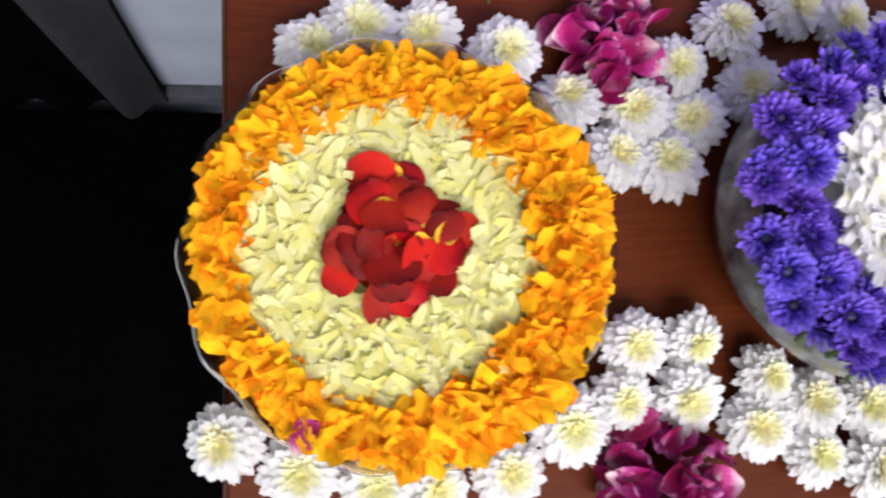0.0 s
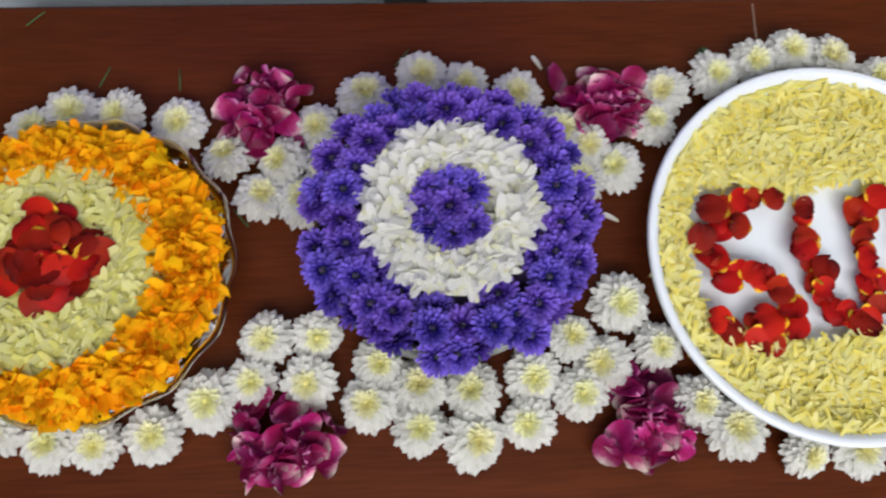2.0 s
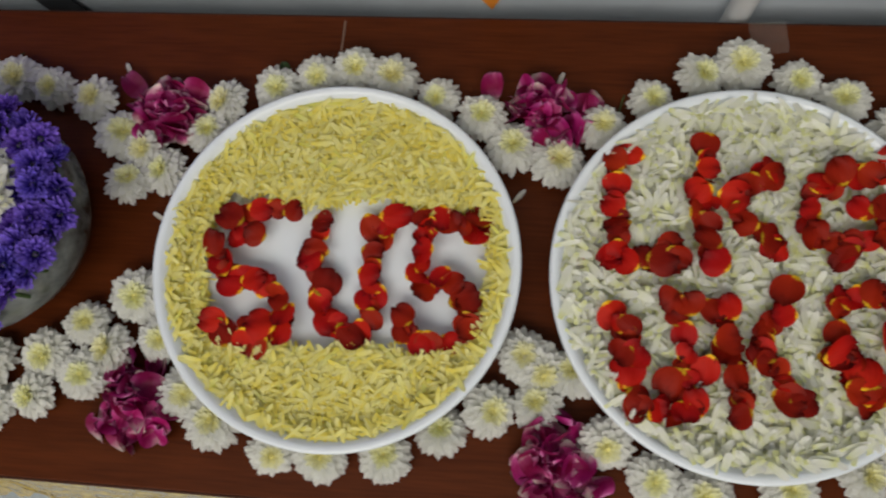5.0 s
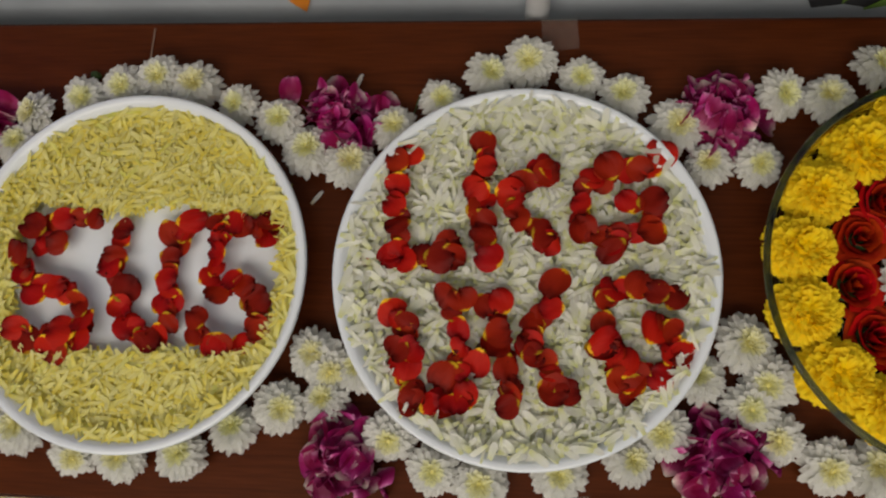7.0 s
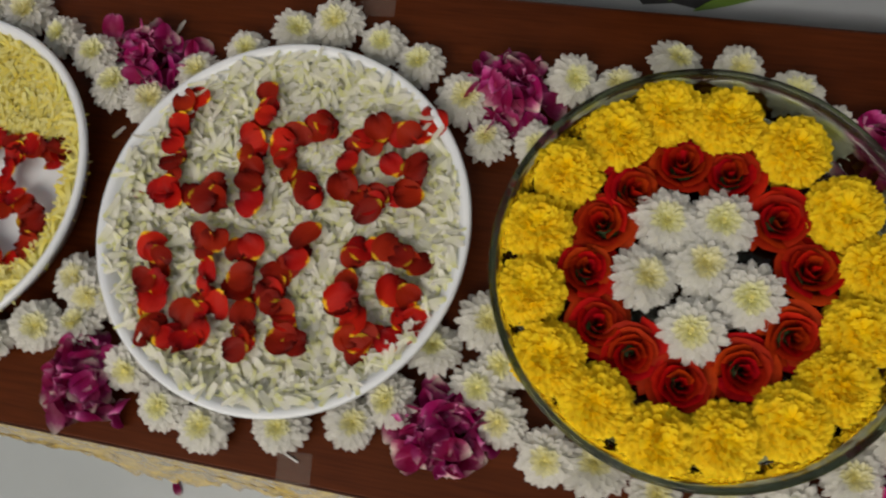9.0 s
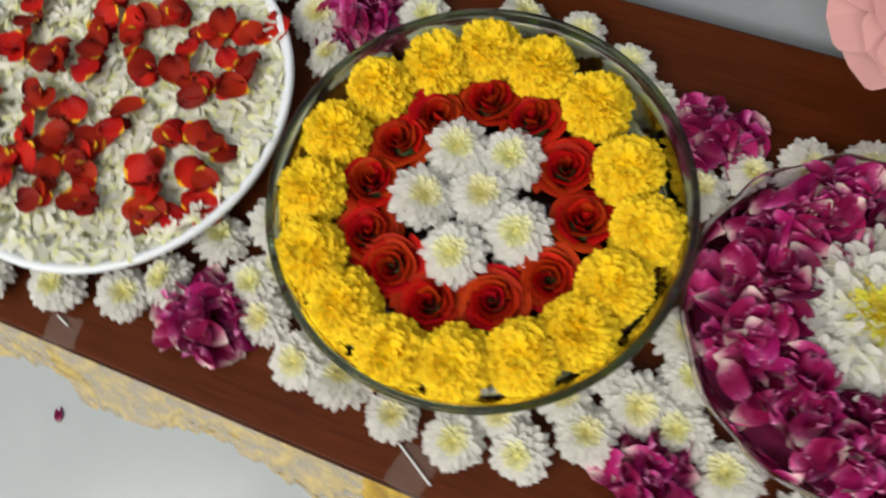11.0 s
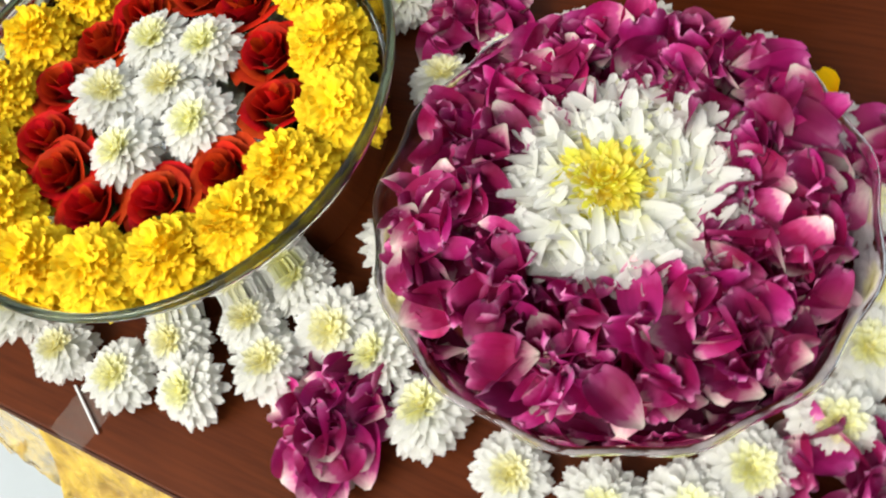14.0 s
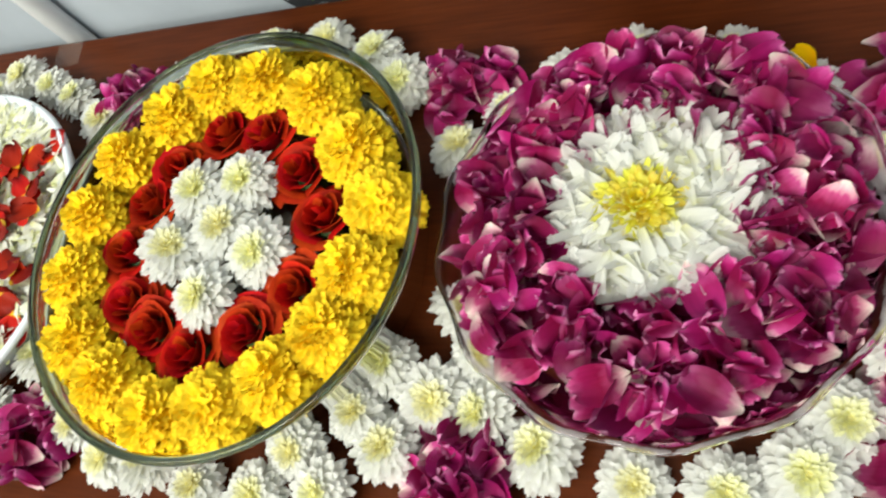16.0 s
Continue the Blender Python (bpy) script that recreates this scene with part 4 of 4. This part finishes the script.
white4 = petal_set("strap", 12, WHITE_PETAL, 0.0235, 0.0062, (-0.35, 0.55), (0.0, 0.22), 0.06, 54, 9, 6, 0.3)
scatter(bed, white4, ring_spots(rng, 520, 0.014, 0.047, lambda r: 0.010 - 0.2 * max(0, r - 0.035), 0.009), WHITE_PETAL, rng, 17, 300, radial=60, rise=6)
YELLOW_MUM = petal_mat("yellow_chrysanthemum_petal", [(0.0, (0.98, 0.74, 0.015)), (0.5, (0.98, 0.85, 0.06)), (1.0, (0.98, 0.91, 0.20))], light=0.42, gloss=0.08, vary=0.12, loose=False)
fl = thing("yellow_chrysanthemum", pose(1.4815, 0.0485, TOP + 0.043), "yellow chrysanthemum head crowning the white petals", "flower")
s, rng2 = Shape(), random.Random(7)
for n, L, e in ((32, 0.0235, 4), (32, 0.0225, 10), (30, 0.0205, 17), (28, 0.018, 25), (24, 0.0155, 34), (20, 0.013, 44), (14, 0.010, 56), (8, 0.008, 70)):
    ring_petals(s, n, L * rng2.uniform(0.95, 1.05), 0.0040, e, rng2, 0.011 + 0.00008 * e, 0.002, "strap", 0.15, 0.10, 0.45, 6, 4, 0.16)
dome(s, 0.013, 0.009, 0.010, 5, 16, 0.08, rng2)
part("petals", s.mesh("petals", YELLOW_MUM), fl)

# ---- piles of magenta rose petals on the table ----
pile_petals = petal_set("round", 10, MAGENTA_PETAL, 0.0285, 0.0215, (-0.6, 1.1), (0.12, 0.55), 0.10, 64, 9, 7, 0.4)
PILES = [(0.208, 0.150, 1.05), (0.472, 0.151, 0.95), (0.787, 0.160, 1.0), (1.084, 0.165, 0.95), (1.367, 0.150, 0.95), (1.601, 0.122, 1.15),
         (0.226, -0.090, 1.1), (0.478, -0.087, 1.0), (0.802, -0.107, 0.9), (1.078, -0.094, 1.0), (1.392, -0.085, 0.9), (1.606, -0.046, 1.0)]
rng = random.Random(121)
for x, y, k in PILES:
    ob = thing("rose_petal_pile", pose(x, y, TOP), "small pile of magenta rose petals with pale bases on the table", "petals", "piles of magenta petals")
    for j in range(34):
        q = j / 33
        r, t = 0.036 * k * math.sqrt(1 - q) * rng.uniform(0.6, 1.1), rng.uniform(0, 6.283)
        tilt = rng.gauss(22, 28)
        part("petal", rng.choice(pile_petals)[1], ob, pose(r * math.cos(t), r * math.sin(t), 0.006 + 0.018 * q, 0, 0, math.degrees(t) - 90) @ pose(0, 0, 0, tilt, rng.gauss(0, 22), rng.gauss(180, 50)))
tagged(part("fallen_petal", magenta[0][1], None, pose(0.433, 0.176, TOP + 0.006, 8, 5, 60)), "magenta rose petals fallen beside a pile", "petal")
tagged(part("fallen_petal", magenta[2][1], None, pose(0.738, 0.186, TOP + 0.006, 8, -5, 10)), "single magenta rose petal on the table", "petal")
tagged(part("fallen_petal", petal_set("round", 1, ORANGE_PETAL, 0.014, 0.013, (0.3, 0.4), (0.2, 0.3), 0, 6)[0][1], None, pose(1.556, 0.138, TOP + 0.030, 8, 5, 60)), "single orange petal among magenta petals", "petal")
# loose white petals and a bud on the table
for x, y, a in ((0.422, 0.196, 30), (0.795, 0.197, -20), (0.766, 0.096, -40), (0.470, 0.065, 60)):
    tagged(part("fallen_petal", white4[1][1], None, pose(x, y, TOP + 0.003, 2, 4, a) @ Matrix.Scale(0.62, 4)), "loose white petal on the table", "petal", "loose white petals")
tagged(part("flower_bud", dome(Shape(), 0.0045, 0.007, 0.0, 5, 10, 0.08).mesh("flower_bud", CALYX), None, pose(0.560, 0.203, TOP)), "tiny green flower bud on the table", "bud")

# ---- clear tape on the table's edges ----
for x, y, sx, sy, a in ((0.962, 0.240, 0.030, 0.028, 4), (1.250, -0.136, 0.026, 0.030, -12), (0.975, -0.140, 0.026, 0.022, 8)):
    tagged(part("clear_tape", box_mesh("clear_tape", sx, sy, 0.0004, TAPE, 0), None, pose(x, y, TOP + 0.0006, 0, 0, a)), "strip of clear adhesive tape on the table edge", "tape", "tape strips")

tagged(part("clear_tape", box_mesh("clear_tape", 0.0016, 0.042, 0.0004, mottled("pale_tape_edge", (0.16, 0.09, 0.06), (0.24, 0.15, 0.11), 60), 0), None, pose(0.608, 0.227, TOP + 0.0006, 0, 0, -2)), "thin pale tape edge across the table back", "tape", "tape strips")

# ---- gold gauze along the front edge ----
def gauze_cloth(x0, x1, drop, out, seed, label, mat=GAUZE):
    rng = random.Random(seed)
    s, cols, rows = Shape(), 240, 16
    pts, uvs = [], []
    for i in range(rows):
        v = i / (rows - 1)
        for j in range(cols):
            u = j / (cols - 1)
            x = x0 + (x1 - x0) * u
            w = noise.noise(Vector((x * 14, v * 1.5, seed))) + 0.5 * noise.noise(Vector((x * 45, v * 4, seed + 3))) + 0.45 * noise.noise(Vector((x * 110, v * 7, seed + 5)))
            sag = 0.75 + 0.5 * noise.noise(Vector((x * 5, seed, 1)))
            pts.append(Vector((x + 0.006 * w, Y0 + 0.0010 - out * v * sag - 0.010 * v * (1 + w), TOP - 0.0025 - drop * v * sag)))
            uvs.append((u, v))
    s.grid(pts, uvs, rows, cols)
    ob = new("gauze_cloth", s.mesh("gauze_cloth", mat))
    return tagged(ob, label, "cloth")


gauze_cloth(1.222, X1 + 0.01, 0.07, 0.030, 3, "bunched gold glitter gauze taped along the table front", GAUZE_BUNCH)
gauze_cloth(0.955, 1.25, 0.11, 0.036, 5, "thin gold gauze hanging from the table front")
gauze_cloth(-0.01, 0.96, 0.14, 0.026, 9, "thin gold gauze hanging from the table front")

# ---- decorations on the wall behind ----
WY = 0.2835
tree = thing("paper_tree", pose(0.305, WY, TOP - 0.026), "violet paper tree with a black trunk stuck on the wall", "decoration")
part("crown", sheet_mesh("crown", [(-0.055 + 0.26 * math.cos(a), 0.232 + 0.205 * math.sin(a)) for a in [2 * math.pi * k / 64 for k in range(64)]], 0.002, PAPER_VIOLET), tree, label="violet paper crown")
part("trunk", sheet_mesh("trunk", [(0.000, -0.05), (0.038, -0.05), (0.026, 0.03), (0.012, 0.13), (-0.010, 0.06), (-0.012, 0.04)], 0.002, PAPER_BLACK), tree, pose(0, -0.003, 0), "black paper trunk")
for sgn, a in ((-1, 12), (1, 34)):
    rim = [(0.026 + 0.026 * math.cos(q), 0.017 * math.sin(q)) for q in [2 * math.pi * k / 20 for k in range(20)]]
    part("leaf", sheet_mesh("leaf", [(sgn * x, z) for x, z in rim], 0.0015, PAPER_GREEN), tree, pose(0.004, -0.0065, 0.050, 0, sgn * a, 0), "dark green paper leaf")
tag = thing("orange_streamer", pose(0.733, WY, TOP - 0.036), "orange paper streamer with a pointed tip on the wall", "decoration")
part("strip", sheet_mesh("strip", [(0.0, 0.001), (0.008, 0.02), (0.012, 0.05), (0.030, 0.11), (0.05, 0.30), (0.02, 0.30), (0.0, 0.12), (-0.012, 0.05), (-0.010, 0.02)], 0.002, PAPER_ORANGE), tag)
pipe = lathe([(0.0, 0.0, 0), (0.010, 0.0, 0), (0.0107, 0.002, 0), (0.0107, 1.6, 0), (0.0, 1.6, 0)], 24, closed=False)
tagged(part("conduit_pipe", pipe.mesh("conduit_pipe", PIPE_WHITE), None, pose(0.9435, 0.2725, TOP - 0.05)), "white plastic conduit pipe running up the wall", "pipe")
plant = thing("paper_plant", pose(1.203, WY, TOP - 0.046), "black and green paper leaf plant stuck on the wall", "decoration")
part("backing", sheet_mesh("backing", [(-0.024, 0.010), (0.0, 0.016), (0.022, 0.010), (0.060, 0.055), (0.075, 0.16), (-0.085, 0.16), (-0.052, 0.060)], 0.002, PAPER_BLACK), plant, label="black paper backing")
for x, a, L in ((-0.004, 2, 0.16), (0.018, 50, 0.14)):
    part("leaf", sheet_mesh("leaf", [(0.009 * math.sin(math.pi * q ** 0.8), L * q) for q in [i / 10 for i in range(11)]] + [(-0.009 * math.sin(math.pi * q ** 0.8), L * q) for q in [i / 10 for i in range(9, 0, -1)]], 0.0015, PAPER_LEAF), plant, pose(x, -0.004, 0.012 + (0.010 if x < 0 else 0), 0, a, 0), "green paper leaf")
pink = thing("paper_flower", pose(1.474, 0.244, TOP + 0.104), "folded pink paper flower hanging on the wall", "decoration")


def folded_petal(L, W, fold):
    """A round paper petal with a crease down its middle."""
    pts, uvs = [], []
    for i in range(12):
        v = i / 11
        w = max(0.06, math.sqrt(max(0.0, 1 - ((v - 0.56) / 0.58) ** 2)))
        for j in range(9):
            u = j / 4 - 1
            pts.append(Vector((u * w * W / 2, L * v - 0.05 * L * abs(u) * (i == 11), fold * W * abs(u) * w + 0.04 * L * v)))
            uvs.append((j / 8, v))
    return Shape().grid(pts, uvs, 12, 9).mesh("petal", PAPER_PINK, False)


outer, inner = folded_petal(0.076, 0.056, 0.14), folded_petal(0.058, 0.046, 0.16)
for me, n, lift, rise in ((outer, 12, 0.0, 0), (inner, 10, 0.012, 24), (inner, 6, 0.018, 54)):
    for k in range(n):
        part("petal", me, pink, pose(0, 0, 0, 68, 0, 0) @ pose(0, 0, lift, 0, 0, 360 * k / n) @ pose(0, 0.004, 0, rise, 36, 0))

# ---- beside and below the table ----
disc = lathe([(0.0, 0.0, 0), (0.049, 0.0, 0), (0.052, 0.001, 0), (0.052, 0.002, 0), (0.0, 0.003, 0)], 64, closed=False)
tagged(part("paper_disc", disc.mesh("paper_disc", mottled("dull_orange_paper", (0.52, 0.155, 0.004), (0.60, 0.185, 0.006), 25, 0.8, 0.1, 0.0005)), None, pose(1.634, 0.054, TOP - 0.070, 8, 20, 0)), "round orange paper disc stuck to the table end", "decoration")
rng = random.Random(141)
heap = thing("orange_garland_heap", pose(1.80, 0.02, 0.0), "heap of orange marigold garlands and orange cloth beside the table", "garland")
base = lathe([(0.20, 0.0, 0), (0.20, 0.20, 0), (0.15, 0.32, 0), (0.06, 0.37, 0), (0.0, 0.375, 0)], 32, closed=False)
base.v = [v * (1 + 0.10 * noise.noise(v * 14)) for v in base.v]
base.uv = [(0.5, 0.4)] * len(base.v)
tagged(part("cloth", base.mesh("cloth", mottled("orange_cloth", (0.16, 0.045, 0.010), (0.46, 0.15, 0.015), 30, 0.8, 0.6, 0.01)), heap), "crumpled orange cloth")
ORANGE_HEAD = petal_mat("orange_marigold_head", [(0.0, (0.36, 0.07, 0.0)), (0.6, (0.52, 0.14, 0.002)), (1.0, (0.60, 0.20, 0.006))], vary=0.25, loose=False)
s, rng2 = Shape(), random.Random(9)
for n, e in ((14, 5), (14, 25), (12, 45), (8, 65), (4, 82)):
    ring_petals(s, n, 0.024, 0.016, e, rng2, 0.006, 0.004, "fan", -0.7, 0.1, 0.35, 4, 4, 0.2)
head_mesh, head_core = s.mesh("petals", ORANGE_HEAD), dome(Shape(), 0.014, 0.014, 0.004, 4, 10, 0.15, rng2).mesh("marigold_head", ORANGE_HEAD)
for k in range(34):
    t, r = rng.uniform(0, 6.283), 0.18 * math.sqrt(rng.random())
    head = part("marigold_head", head_core, heap, pose(r * math.cos(t), r * math.sin(t), 0.375 - 3.0 * r * r, rng.gauss(0, 20), rng.gauss(0, 20), rng.uniform(0, 360)))
    part("petals", head_mesh, head)

# black stand and cabinet beside the table
stand = thing("low_stand", pose(-0.30, 0.0, 0.0), "low stand covered with black cloth beside the table", "stand")
part("cloth_cover", box_mesh("cloth_cover", 0.56, 0.52, 0.03, BLACK_CLOTH, 0.012, 3), stand, pose(0, 0, 0.235))
part("frame", box_mesh("frame", 0.52, 0.48, 0.22, BLACK_CLOTH, 0.006, 2), stand, pose(0, 0, 0.11))
curtain = thing("curtain", pose(0, 0.262, 0.252), "black curtain hanging against the wall, with a strip for the soft shadow beside it", "curtain")


def hanging_cloth(name, x0, x1, high, mat):
    """Cloth in upright folds, thick enough to show its edge."""
    sh, cols = Shape(), 60
    for side in (-0.004, 0.004):
        pts = []
        for i in range(8):
            for j in range(cols):
                x = x0 + (x1 - x0) * j / (cols - 1)
                pts.append(Vector((x + 0.004 * math.sin(i * 0.9 + x * 20), side + 0.011 * math.sin(x * 88 + 0.25 * i), high * i / 7)))
        sh.grid(pts, [], 8, cols)
    return sh.mesh(name, mat)


part("cloth", hanging_cloth("cloth", -0.80, -0.185, 1.3, BLACK_CLOTH), curtain)
# Added dark strip in place of the soft shadow beside the curtain.
part("grey_edge", hanging_cloth("grey_edge", -0.185, -0.115, 1.3, mottled("wall_shade_grey", (0.003, 0.003, 0.004), (0.010, 0.011, 0.013), 60, 0.9, 0.3, 0.002)), curtain, label="dark grey strip standing in for the soft shadow on the wall")
skirt = thing("wall_ledge", pose(-0.10, 0.276, 0.262), "narrow grey ledge along the wall above the black cloth", "ledge")
part("board", box_mesh("board", 0.26, 0.014, 0.022, GREY_CLOTH, 0.002), skirt)

# wooden post below the front edge
post = Shape()
seg, rows = 44, 14
for i in range(rows + 1):
    for k in range(seg):
        a = 2 * math.pi * k / seg
        ridge = 1 + 0.16 * noise.noise(Vector((3.2 * math.cos(a), 3.2 * math.sin(a), i * 0.12))) + 0.10 * noise.noise(Vector((9 * math.cos(a), 9 * math.sin(a), i * 0.2)))
        top = 0.415 + 0.012 * noise.noise(Vector((4 * math.cos(a), 4 * math.sin(a), 7)))
        post.v.append(Vector((0.029 * ridge * math.cos(a), 0.026 * ridge * math.sin(a), top * i / rows)))
        post.uv.append((k / seg, i / rows))
post.v.append(Vector((0, 0, 0.408)))
post.uv.append((0.5, 1))
for i in range(rows):
    for k in range(seg):
        post.f.append((i * seg + k, i * seg + (k + 1) % seg, (i + 1) * seg + (k + 1) % seg, (i + 1) * seg + k))
for k in range(seg):
    post.f.append((rows * seg + k, rows * seg + (k + 1) % seg, len(post.v) - 1))
tagged(part("wooden_post", post.mesh("wooden_post", BROWN_WOOD), None, pose(1.224, -0.255, 0.0)), "rough brown wooden post standing below the table front", "post")
tagged(part("fallen_petal", magenta[3][1], None, pose(0.535, -0.303, 0.004, 6, 6, 40)), "magenta petal fallen on the floor", "petal")

# cut stems lying by the flowers
stem = lathe([(0.0, 0, 0), (0.0012, 0, 0), (0.0009, 0.03, 0), (0.0, 0.0305, 0)], 8, closed=False).mesh("cut_stem", CALYX)
for x, y, a in ((0.140, 0.178, 3), (0.078, 0.182, -25), (0.018, 0.236, -50), (0.308, 0.196, -40), (0.195, 0.066, 40), (0.252, 0.068, 80), (0.842, 0.168, -15)):
    tagged(part("cut_stem", stem, None, pose(x, y, TOP + 0.0012, -88, 0, a) @ Matrix.Scale(0.6, 4)), "short dark green cut flower stem on the table", "stem", "cut stems")
# folded edges of the tape
for x, y, L, a in ((1.250, -0.1315, 0.034, -30), (0.972, -0.133, 0.012, -20)):
    tagged(part("tape_edge", box_mesh("tape_edge", L, 0.0014, 0.0012, PIPE_WHITE, 0.0003, 1), None, pose(x, y, TOP + 0.0016, 0, 0, a)), "whitish folded edge of the tape", "tape")
